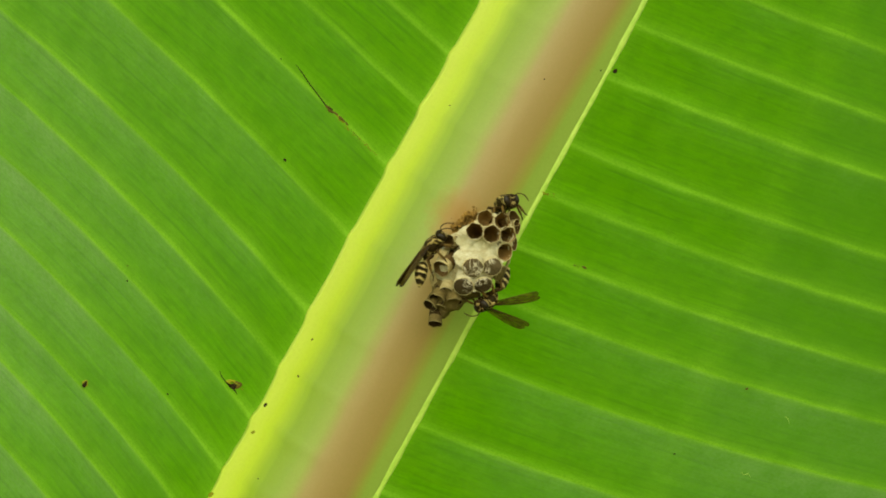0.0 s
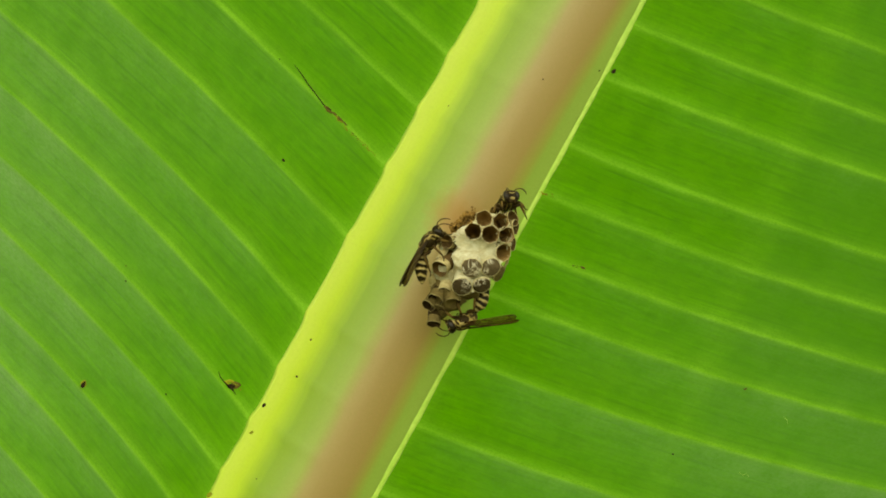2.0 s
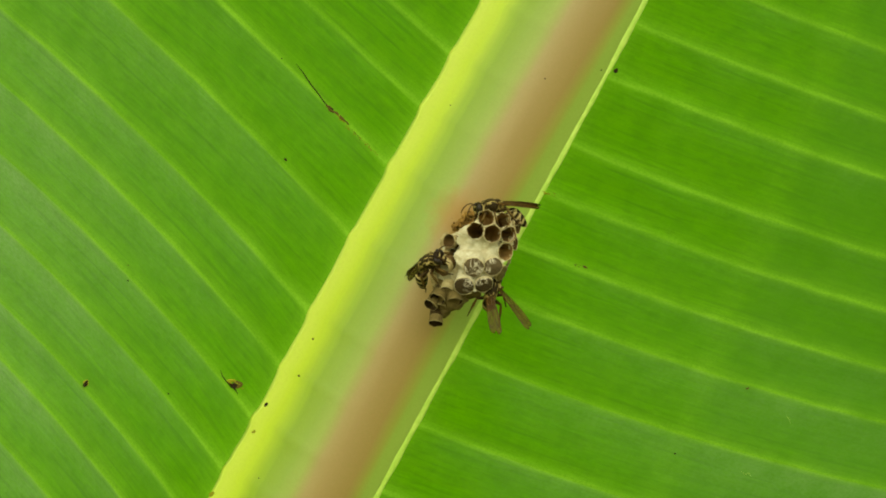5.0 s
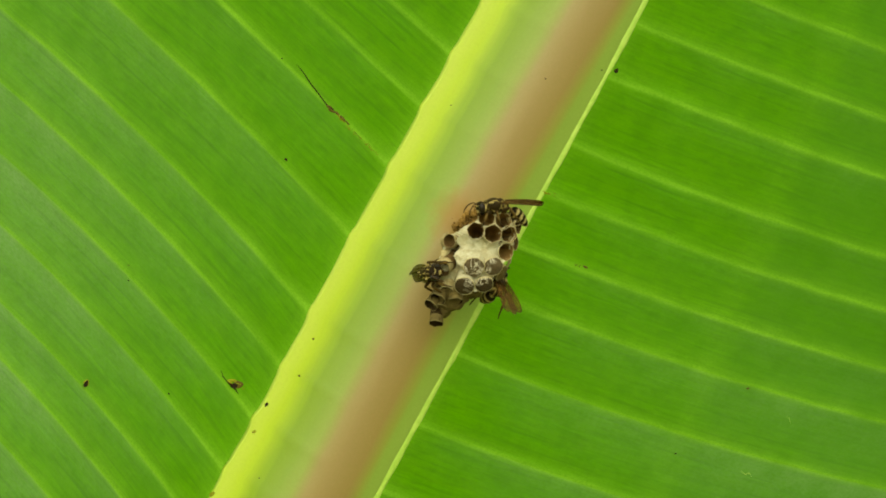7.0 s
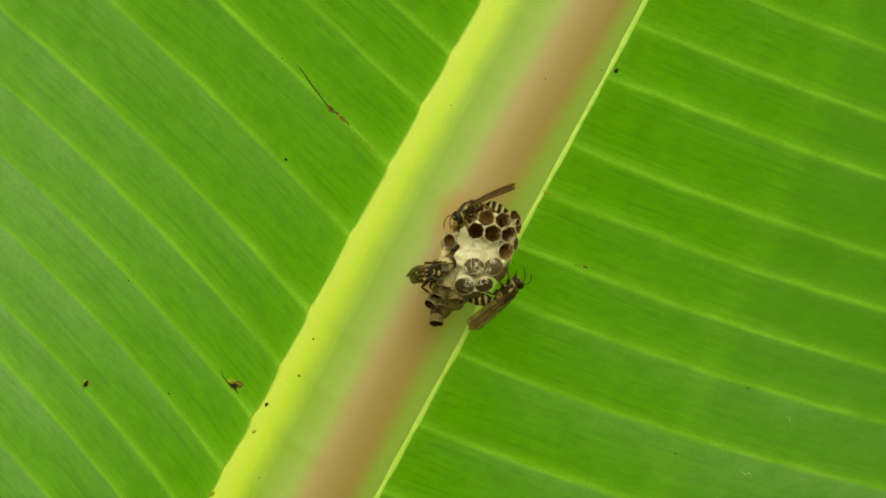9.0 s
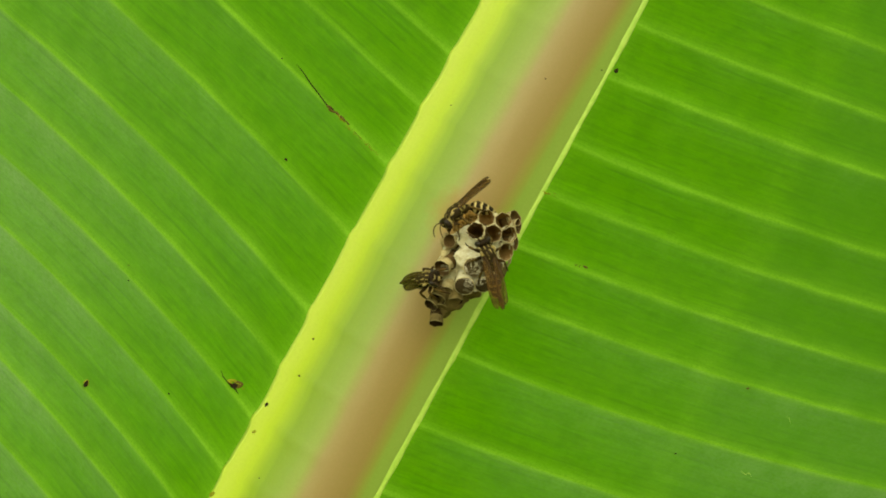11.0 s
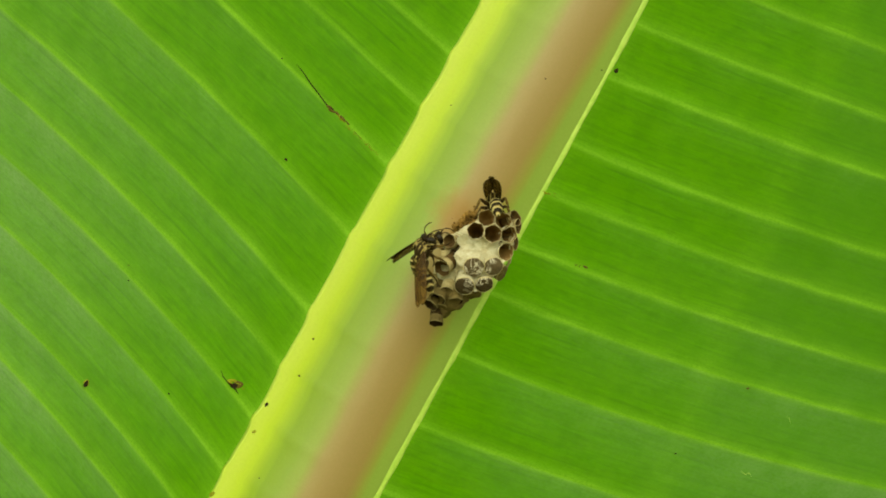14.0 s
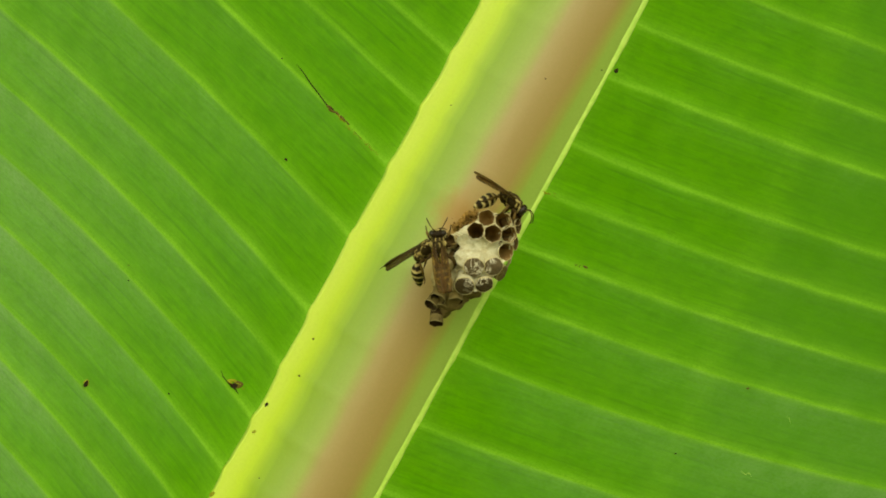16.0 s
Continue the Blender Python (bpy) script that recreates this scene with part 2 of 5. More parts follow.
def band_material():
    """Abdomen: cream rings on black (uv y: along it)."""
    m = Mat("banded_shell", 0.55, 0.09)
    uv = m.node("ShaderNodeTexCoord")
    sep = m.node("ShaderNodeSeparateXYZ")
    m.link(uv.outputs["UV"], sep.inputs[0])
    n = m.noise(m.coords("Object", (700, 700, 700)), 1.0, 2)
    g = m.noise(m.coords("Object", (2200, 2200, 2200)), 1.0, 3)
    w = m.math("ADD", m.math("MULTIPLY", sep.outputs[1], 5.0), m.math("MULTIPLY", m.math("SUBTRACT", n, 0.5), 0.75))
    f = m.math("FRACT", w)
    col = m.ramp(f, [(0.0, (0.009, 0.006, 0.002)), (0.46, (0.016, 0.010, 0.003)), (0.58, (0.22, 0.155, 0.045)), (0.76, (0.42, 0.345, 0.15)), (0.90, (0.33, 0.26, 0.095)), (1.0, (0.010, 0.007, 0.002))])
    m.color(m.mix(m.ramp(g, [(0.55, (0, 0, 0)), (0.75, (0.4,) * 3)]), col, (0.06, 0.04, 0.012)))
    m.bump(g, 0.2, 0.0001)
    return m.m


def plain_material(name, a, b, rough, scale=900.0, spec=0.4):
    m = Mat(name, rough, spec)
    m.color(m.mix(m.noise(m.coords("Object", (scale,) * 3), 1.0, 4), a, b))
    return m.m


def wing_material(name, dark, light, cells, clear, gloss):
    """Smoky brown film, partly clear, streaked lengthwise."""
    m = Mat(name, 0.38, gloss)
    n = m.noise(m.coords("Object", (220, 2600, 300)), 1.0, 4, 0.6)
    cell = m.noise(m.coords("Object", (420, 1100, 300)), 1.0, 2, 0.5, 0.8)
    col = m.mix(m.ramp(n, [(0.3, (0, 0, 0)), (0.7, (1,) * 3)]), dark, light)
    m.color(m.mix(m.ramp(cell, [(0.47, (0, 0, 0)), (0.55, (0.55,) * 3)]), col, cells))
    m.bump(n, 0.25, 0.0001)
    tr = m.node("ShaderNodeBsdfTransparent")
    tr.inputs[0].default_value = (0.92, 0.86, 0.62, 1)
    open_part = m.ramp(cell, [(0.35, (0.55 * clear,) * 3), (0.62, (clear,) * 3)])
    mx = m.node("ShaderNodeMixShader")
    m.link(open_part, mx.inputs[0])
    m.link(m.b.outputs[0], mx.inputs[1])
    m.link(tr.outputs[0], mx.inputs[2])
    m.link(mx.outputs[0], m.t.nodes["Material Output"].inputs[0])
    return m.m


def ground_material():
    m = Mat("meadow", 0.9, 0.1)
    n = m.noise(m.coords("Object", (3, 3, 3)), 1.0, 6)
    m.color(m.mix(n, (0.15, 0.17, 0.07), (0.26, 0.25, 0.12)))
    m.bump(n, 0.5, 0.05)
    return m.m


BLADE, RIB = blade_material(), midrib_material()
PAPER, LINING, RIM, CAP, RUST = paper_material("nest_paper", (0.385, 0.35, 0.205), (0.60, 0.585, 0.43), (0.335, 0.285, 0.125), (0.28, 0.22, 0.09)), lining_material(), rim_material(), cap_material("dark_cap", (0.022, 0.014, 0.005), (0.062, 0.042, 0.018), 0.95), rust_material()
PALE_CAP = cap_material("brown_cap", (0.052, 0.036, 0.016), (0.115, 0.083, 0.042), 0.85)
SHADED_LINING = shaded_lining_material()
OLD_PAPER = paper_material("old_nest_paper", (0.090, 0.067, 0.021), (0.205, 0.157, 0.056), (0.066, 0.046, 0.013), (0.044, 0.029, 0.008))
SIDE_LINING = plain_material("amber_lining", (0.050, 0.028, 0.008), (0.125, 0.075, 0.023), 0.8, 500.0, 0.15)
OLD_RIM = plain_material("old_cell_rim", (0.10, 0.08, 0.03), (0.25, 0.205, 0.09), 0.9, 600.0, 0.05)
TAN_PAPER = paper_material("tan_nest_paper", (0.30, 0.245, 0.105), (0.51, 0.44, 0.225), (0.25, 0.18, 0.066), (0.17, 0.115, 0.040))
THORAX = thorax_material()
HEAD = plain_material("head_shell", (0.005, 0.003, 0.001), (0.022, 0.013, 0.004), 0.6, 900.0, 0.07)
FACE = plain_material("pale_shell", (0.10, 0.065, 0.015), (0.40, 0.32, 0.12), 0.6, 700.0, 0.15)
BANDS = band_material()
WING = wing_material("dark_wing_film", (0.014, 0.008, 0.001), (0.060, 0.031, 0.006), (0.085, 0.045, 0.010), 0.34, 0.10)
DARK_WING = wing_material("blackish_wing_film", (0.008, 0.005, 0.001), (0.036, 0.021, 0.005), (0.050, 0.030, 0.008), 0.34, 0.08)
RED_WING = wing_material("reddish_wing_film", (0.024, 0.012, 0.003), (0.090, 0.047, 0.014), (0.145, 0.078, 0.026), 0.70, 0.12)
LIMB = plain_material("leg_shell", (0.006, 0.004, 0.001), (0.060, 0.034, 0.008), 0.6, 520.0, 0.08)
SHIN = plain_material("shin_shell", (0.014, 0.008, 0.002), (0.15, 0.092, 0.022), 0.6, 620.0, 0.08)
FEELER = plain_material("feeler_shell", (0.012, 0.007, 0.002), (0.07, 0.038, 0.010), 0.6, spec=0.12)
EYE = plain_material("eye", (0.006, 0.004, 0.001), (0.02, 0.012, 0.004), 0.35, 900.0, 0.22)
BLACK = plain_material("dried_dark", (0.006, 0.005, 0.002), (0.030, 0.018, 0.006), 0.9, spec=0.08)
SCAB = plain_material("dried_brown", (0.050, 0.046, 0.008), (0.12, 0.095, 0.018), 0.85, 700.0, spec=0.08)
STREAK = plain_material("dried_straw", (0.15, 0.18, 0.010), (0.24, 0.24, 0.020), 0.8, 700.0, spec=0.08)
SEAM = plain_material("seam_flesh", (0.18, 0.38, 0.02), (0.44, 0.58, 0.12), 0.5, 420.0)
MEADOW = ground_material()


# ---- mesh helpers ----
def finish(bm, name, mats, smooth=True):
    me = bpy.data.meshes.new(name)
    bmesh.ops.recalc_face_normals(bm, faces=bm.faces)
    bm.to_mesh(me)
    bm.free()
    for mt in mats if isinstance(mats, (list, tuple)) else [mats]:
        me.materials.append(mt)
    for p in me.polygons:
        p.use_smooth = smooth
    return me


def part(name, bm, material, parent, label="", smooth=True):
    """One bmesh as one mesh object under a thing or a part."""
    ob = new(name, finish(bm, name, material, smooth))
    ob.parent = parent
    return tagged(ob, label)


def thing(name, m, label, category, group="", kind=""):
    ob = new(name)
    ob.empty_display_size = 0.01
    ob.matrix_world = m
    return tagged(ob, label, category, group, kind)


def rings(bm, loops, closed=True, caps=(False, False), mats=None):
    """Skins a row of vertex rings."""
    vs = [[bm.verts.new(v) for v in lp] for lp in loops]
    n = len(vs[0])
    for i in range(len(vs) - 1):
        for j in range(n if closed else n - 1):
            f = bm.faces.new((vs[i][j], vs[i][(j + 1) % n], vs[i + 1][(j + 1) % n], vs[i + 1][j]))
            if mats:
                f.material_index = mats[i]
    if caps[0]:
        bm.faces.new(vs[0]).material_index = mats[0] if mats else 0
    if caps[1]:
        bm.faces.new(vs[-1]).material_index = mats[-1] if mats else 0
    return vs


def tube(bm, path, radii, sides=6, flat=1.0):
    """A tapered round rod along a path."""
    path = [Vector(p) for p in path]
    loops = []
    for i, p in enumerate(path):
        d = (path[min(i + 1, len(path) - 1)] - path[max(i - 1, 0)]).normalized()
        x = d.cross(Vector((0.13, 0.27, 1.0))).normalized()
        y = x.cross(d)
        r = radii[i] if isinstance(radii, (list, tuple)) else radii
        loops.append([p + r * (x * math.cos(a) + y * math.sin(a) * flat) for a in (2 * math.pi * k / sides for k in range(sides))])
    rings(bm, loops, True, (True, True))


def egg(bm, centre, radii, segs=14, rows=9, shape=None, wob=0.0):
    """A closed ball-like body with its long axis on x; shape(u) scales its girth along x, u from -1 to 1."""
    loops = []
    c = Vector(centre)
    for i in range(rows + 1):
        a = math.pi * (0.03 + 0.94 * i / rows)
        u = -math.cos(a)
        g = math.sin(a) * (shape(u) if shape else 1.0)
        lp = []
        for k in range(segs):
            b = 2 * math.pi * k / segs
            v = Vector((u * radii[0], g * math.cos(b) * radii[1], g * math.sin(b) * radii[2]))
            if wob:
                v *= 1 + wob * noise.noise((c + v) * 700)
            lp.append(c + v)
        loops.append(lp)
    rings(bm, loops, True, (True, True))


# ---- ground ----
bm = bmesh.new()
bmesh.ops.create_grid(bm, x_segments=8, y_segments=8, size=2500)
ground = new("ground", finish(bm, "ground", MEADOW))
tagged(ground, "wide green meadow ground under the leaf", "ground", kind="structure")


# ---- banana leaf ----
# In leaf space x runs across the midrib, y along it towards the tip, z towards the lens (millimetres before scaling).
LEAF = PLACE @ Matrix.Translation(mm(-3.83, 0, 0)) @ Matrix.Rotation(radians(61.44 - 90), 4, "Z")
leaf = thing("banana_leaf", LEAF, "large fresh green banana leaf, underside with pinkish brown midrib", "leaf")
TIP, FOOT = 700.0, -620.0
RIGHT_VEINS = [-116.0, -92.0, -69.0, -46.8, -23.3, -3.0, 13.2, 30.7, 46.6, 69.5, 86.6, 106.1, 124.0, 143.0]
LEFT_VEINS = [-176.0, -154.0, -135.6, -117.8, -104.3, -85.8, -68.5, -51.1, -33.0, -7.6, 16.2, 35.8, 53.8, 73.0, 94.0, 116.0]
RIB_TOP = 6.5


def rib_half(s, side):
    """Half the midrib's width, on the left (-1) or right (1)."""
    h = 22.6 - 0.00017 * min(s * s, 14000) if side < 0 else 21.1 - 0.00012 * max(0.0, min(s * s, 14000) - 5000)
    if s > 120:
        h *= max(0.12, 1 - (s - 120) / 700)
    if side < 0:
        for v in LEFT_VEINS:
            d = s - v
            if abs(d) < 20:
                h += 0.65 * math.exp(-((d / 1.9) ** 2)) - 0.12 * math.exp(-(((d + 7) / 4.0) ** 2))
        h += 0.25 * noise.noise((s * 0.12, 3.1, 0)) + 0.04 * max(0.0, min(60.0, -60.0 - s))
    return h


def vein_line(s0, r, side):
    """Where along the midrib a vein that leaves it at s0 has come to at the distance r."""
    k = max(-120.0, min(90.0, s0)) / 100
    b, c = (0.1112 - 0.0037 * k, 0.000545 + 0.000061 * k) if side > 0 else (0.3113 - 0.1555 * k, -0.000326 + 0.00104 * k)
    q = min(r, 135.0)
    return s0 + b * q + c * q * q + (b + 2 * c * q) * (r - q)


def reach(s0):
    """How far the blade reaches out from the midrib."""
    u = (s0 - FOOT) / (TIP - FOOT)
    return 265.0 * max(0.02, (4 * u * (1 - u))) ** 0.55


def blade_height(s0, r, side):
    """The blade's height, with a shallow pleat from vein to vein."""
    veins = RIGHT_VEINS if side > 0 else LEFT_VEINS
    z = 0.0
    for a, b in zip(veins, veins[1:]):
        if a <= s0 < b:
            u = (s0 - a) / (b - a)
            ease = min(1.0, r / 25.0)
            z = ease * (0.75 * (1 - math.cos(2 * math.pi * u)) * 0.5 + 0.45 * math.sin(math.pi * u))
    z += 2.5 * noise.noise((s0 * 0.012, r * 0.012, side * 5.0)) * min(1.0, r / 40.0)
    tilt = -0.05 if side > 0 else -0.02
    return -z + tilt * r - (0.0005 if side > 0 else 0.0003) * r * r + (3.0 if side > 0 else 0.2)


def blade_marks(s0, r, side):
    """How much wax and painted sky sheen, pale vein and painted dimming the blade shows at a place."""
    veins = RIGHT_VEINS if side > 0 else LEFT_VEINS
    s = vein_line(s0, r, side)
    u = 0.5
    for a, b in zip(veins, veins[1:]):
        if a <= s0 < b:
            u = (s0 - a) / (b - a)
    # part wax, part sky sheen painted in, greyer up each pleat
    if side < 0:
        away = 1 / (1 + math.exp(-(r - 66) / 20))
        bloom_sheen = 1.5 * away * max(0.08, min(1.0, 0.62 - (s + 30) / 120)) * (0.34 + 0.8 * u ** 1.6)
    else:
        away = 1 / (1 + math.exp(-(r - 85) / 22))
        bloom_sheen = 1.15 * away * max(0.10, min(1.0, 0.66 - (s + 30) / 130)) * (0.30 + 0.9 * u ** 1.6)
    bloom_sheen += 0.50 * max(0.45, min(1.0, 0.8 - s / 130)) * u ** 2.2 * min(1.0, r / 30)
    fade = 0.95 + 0.5 * noise.noise((s0 * 0.03, r * 0.025, side * 3.0))
    near = min((s0 - a for a in veins), key=abs) + 0.35 * noise.noise((r * 0.09, s0 * 0.05, 4.0))
    # narrow core is the vein; the wider upper glow paints the pleat's lit flank
    pale = fade * (0.62 * math.exp(-((near / 0.85) ** 2)) + 0.42 * math.exp(-((near / (3.4 if near > 0 else 1.3)) ** 2)))
    dim = 0.0
    if side > 0:
        # a fold mark runs along the blade: paler just inside it, duller beyond
        fold = r - (75.0 - 0.134 * s) + 2.0 * noise.noise((s0 * 0.05, 2.0, 0))
        beyond = max(0.0, min(1.0, 0.5 + fold / 4.0))
        # shade painted darker outwards, in place of a stronger tilt from the light
        dim = (0.42 * min(1.0, r / 110) + 0.20 * beyond) * (1 + 0.5 * noise.noise((s0 * 0.02, r * 0.02, 6.0)))
        bloom_sheen += 0.03 * beyond
        pale += 0.16 * math.exp(-(((fold + 5.0) / 5.0) ** 2))
    return bloom_sheen * (1 - 0.5 * math.exp(-((near / 1.0) ** 2))), pale + 0.30 * math.exp(-r / 6.0) + 0.6 * math.exp(-r / 1.2), dim


VEIN_HALF, OUT = 2.1, 60        # half a vein's width; steps from the midrib out to the margin


def blade_point(s0, r, side):
    s = vein_line(s0, r, side)
    return mm(side * (rib_half(s if r < 4 else s0, side) - 0.22 + r), s, blade_height(s0, r, side))


def blade(side):
    veins = RIGHT_VEINS if side > 0 else LEFT_VEINS
    fine = []
    for a, b in zip(veins, veins[1:]):
        lo, hi = a + VEIN_HALF, b - VEIN_HALF
        fine += [lo + (hi - lo) * u for u in (0, 0.06, 0.13, 0.25, 0.4, 0.55, 0.7, 0.82, 0.92, 1)]
    lo, hi = veins[0] - VEIN_HALF, veins[-1] + VEIN_HALF
    srows = [FOOT + (lo - FOOT) * k / 22 for k in range(23)] + fine + [hi + (TIP - hi) * k / 26 for k in range(27)]
    bm = bmesh.new()
    uvl = bm.loops.layers.uv.new("UVMap")
    bl = bm.verts.layers.float.new("bloom_sheen")
    vl = bm.verts.layers.float.new("vein")
    al = bm.verts.layers.float.new("dimmed")
    grid, uv = [], {}
    for s0 in srows:
        row = []
        for j in range(OUT + 1):
            r = reach(s0) * (j / OUT) ** 1.25
            v = bm.verts.new(blade_point(s0, r, side))
            v[bl], v[vl], v[al] = blade_marks(s0, r, side)
            uv[v] = (s0 / 100, r / 100)
            row.append(v)
        grid.append(row)
    for i in range(len(grid) - 1):
        if any(abs(0.5 * (srows[i] + srows[i + 1]) - a) < 0.01 for a in veins):
            continue            # a vein lies here
        for j in range(OUT):
            q = (grid[i][j], grid[i][j + 1], grid[i + 1][j + 1], grid[i + 1][j])
            f = bm.faces.new(q if side > 0 else q[::-1])
            for lp in f.loops:
                lp[uvl].uv = uv[lp.vert]
    return part("blade", bm, BLADE, leaf, "fresh green pleated leaf blade with waxy bloom and painted sky sheen")


def vein(s0, side, parent):
    """A low soft ridge that swells out of the blade, of the same skin."""
    bm = bmesh.new()
    uvl = bm.loops.layers.uv.new("UVMap")
    bl = bm.verts.layers.float.new("bloom_sheen")
    vl = bm.verts.layers.float.new("vein")
    al = bm.verts.layers.float.new("dimmed")
    grid, uv = [], {}
    for k in range(OUT + 1):
        row = []
        for o in range(-7, 8):
            d = o / 7
            at = s0 + VEIN_HALF * d
            r = reach(at) * (k / OUT) ** 1.25
            swell = 0.14 * (1 - d * d) ** 2 * (1 + 0.35 * noise.noise((s0, r * 0.15, 1.0)))
            v = bm.verts.new(blade_point(at, r, side) + mm(0, 0, swell))
            v[bl], v[vl], v[al] = blade_marks(at, r, side)
            uv[v] = (at / 100, r / 100)
            row.append(v)
        grid.append(row)
    for a, b in zip(grid, grid[1:]):
        for j in range(14):
            q = (a[j], b[j], b[j + 1], a[j + 1])
            f = bm.faces.new(q if side > 0 else q[::-1])
            for lp in f.loops:
                lp[uvl].uv = uv[lp.vert]
    return part("vein", bm, BLADE, parent, "raised pale yellow-green vein")


def rib_height(u, x, s):
    """The midrib's height at the share u of its width."""
    t = max(0.0, min(1.0, (u - 0.10) / 0.55))
    z = RIB_TOP * (t * t * (3 - 2 * t))
    if u > 0.62:
        d = (u - 0.62) / 0.38
        z = RIB_TOP - (RIB_TOP - 3.0) * d * d
    return z + 0.25 * (1 - u) + 0.15 * math.sin(math.pi * min(1, u / 0.2)) + 0.12 * noise.noise((x * 0.3, s * 0.05, 0))


def surface(x, y):
    """The height of the leaf's face at a place in front of the lens."""
    p = LEAF.inverted() @ (PLACE @ mm(x, y, 0)) / MM
    q, s = p.x, p.y
    side = 1 if q > 0 else -1
    h = rib_half(s, side)
    if abs(q) < h:
        hl = rib_half(s, -1)
        return rib_height((q + hl) / (hl + rib_half(s, 1)), q, s)
    r, s0 = abs(q) - h + 0.5, s
    for _ in range(12):
        s0 += s - vein_line(s0, r, side)
    return blade_height(s0, r, side)


def midrib():
    """Rounded rib: a flat thin yellow margin on one side, a round fleshy back, a steep far side."""
    bm = bmesh.new()
    uvl = bm.loops.layers.uv.new("UVMap")
    ss = [FOOT * 3.4 + (FOOT * 0.45 - FOOT * 3.4) * k / 24 for k in range(24)] + [FOOT * 0.45 + k * 1.1 for k in range(420)] + [190 + (TIP - 190) * k / 20 for k in range(21)]
    nq = 36
    grid, uv = [], {}
    for s in ss:
        row = []
        hl, hr = rib_half(s, -1), rib_half(s, 1)
        k = 1.0 if s < 120 else max(0.15, 1 - (s - 120) / 700)
        for j in range(nq + 1):
            u = j / nq
            x = -hl + (hl + hr) * u
            v = bm.verts.new(mm(x, s, rib_height(u, x, s) * k))
            uv[v] = (u, s / 100)
            row.append(v)
        for j in range(nq - 1, 0, -3):      # the far side of the rib
            u = j / nq
            v = bm.verts.new(mm(-hl + (hl + hr) * u, s, -3.0 * k * math.sin(math.pi * u) - 0.3))
            uv[v] = (u, s / 100)
            row.append(v)
        grid.append(row)
    n = len(grid[0])
    for i in range(len(grid) - 1):
        for j in range(n):
            f = bm.faces.new((grid[i][j], grid[i][(j + 1) % n], grid[i + 1][(j + 1) % n], grid[i + 1][j]))
            for lp in f.loops:
                lp[uvl].uv = uv[lp.vert]
    for row in (grid[0], grid[-1]):
        bm.faces.new(row)
    ob = part("midrib", bm, RIB, leaf, "pale green midrib with yellow margin and pinkish brown band")
    for p in ob.data.polygons:
        p.use_smooth = p.index % n < nq       # a crisp edge between its two faces
    return ob


def rim_strip():
    """Thin raised pale seam where the blade joins the rib."""
    bm = bmesh.new()
    pts = [(rib_half(s, 1) - 0.20 + 0.12 * noise.noise((s * 0.15, 7, 0)), s) for s in np.arange(-250, 300, 3.0)]
    tube(bm, [mm(x, s, 3.1) for x, s in pts], [0.00095 + 0.00035 * noise.noise((s * 0.2, 1.5, 0)) for x, s in pts], 12, 0.2)
    return part("seam", bm, SEAM, leaf, "thin pale yellow-green seam")


rib = midrib()
left_blade, right_blade = blade(-1), blade(1)
rim_strip()
for s0 in LEFT_VEINS:
    vein(s0, -1, left_blade)
for s0 in RIGHT_VEINS:
    vein(s0, 1, right_blade)


# ---- marks on the leaf ----
def flake(name, x, y, size, stretch, turn, mat, label, seed):
    """A small uneven dried flake that lies on the leaf."""
    bm = bmesh.new()
    loops = []
    for h, g in ((0.0, 1.0), (0.16, 0.85), (0.26, 0.35)):
        lp = []
        for k in range(10):
            a = 2 * math.pi * k / 10
            r = size * g * (1 + 0.45 * noise.noise((math.cos(a) + seed, math.sin(a), seed * 1.7)))
            lp.append(mm(r * math.cos(a) * stretch, r * math.sin(a), h * min(size, 1.6) * (0.6 if mat is BLACK else 0.22)))
        loops.append(lp)
    rings(bm, loops, True, (True, True))
    ob = new(name, finish(bm, name, mat))
    ob.matrix_world = PLACE @ Matrix.Translation(mm(x, y, surface(x, y) + (0.04 if mat is STREAK else 0.12))) @ Matrix.Rotation(radians(turn), 4, "Z")
    return tagged(ob, label, "debris", "specks on the leaf")


flake("speck", -105.67, -40.17, 0.66, 2.6, 62, BLACK, "dark brown speck dried onto the green blade", 0.5)
flake("speck", -52.00, -45.83, 0.45, 1.7, 55, BLACK, "tiny black speck on the yellow midrib margin", 1.8)
flake("speck", 50.67, 52.17, 0.61, 1.2, 60, BLACK, "small black speck at the edge of the blade", 3.1)
flake("speck", 46.33, 52.17, 0.22, 1.3, 40, BLACK, "tiny dark speck on the midrib", 4.4)
flake("speck", 29.67, 49.33, 0.20, 1.3, 20, BLACK, "tiny dark speck on the midrib", 5.7)
flake("speck", 2.33, 42.33, 0.20, 1.2, 20, BLACK, "tiny dark speck on the midrib", 7.0)
flake("speck", -42.33, -37.33, 0.30, 1.4, -20, BLACK, "tiny brown speck on the midrib", 8.3)
flake("scab", -55.67, -53.83, 0.51, 1.3, 30, STREAK, "small brown scab on the yellow midrib margin", 9.6)
flake("scab", -68.00, -72.17, 0.59, 1.6, 50, STREAK, "small brown scab on the yellow midrib margin", 10.9)
flake("scab", 41.67, -5.33, 0.36, 2.6, -15, SCAB, "small brown scab on the green blade", 12.2)
flake("scab", 91.00, -41.50, 0.47, 1.3, 10, SCAB, "small reddish brown scab on the green blade", 13.5)
flake("scab", 30.67, 16.33, 0.34, 2.4, -20, SCAB, "faint brown scab at the edge of the blade", 14.8)
flake("speck", -46.50, 26.50, 0.36, 1.5, -50, BLACK, "tiny dark speck on the green blade", 16.1)
flake("speck", -93.17, -9.33, 0.23, 1.5, -50, BLACK, "tiny dark speck on the green blade", 17.4)
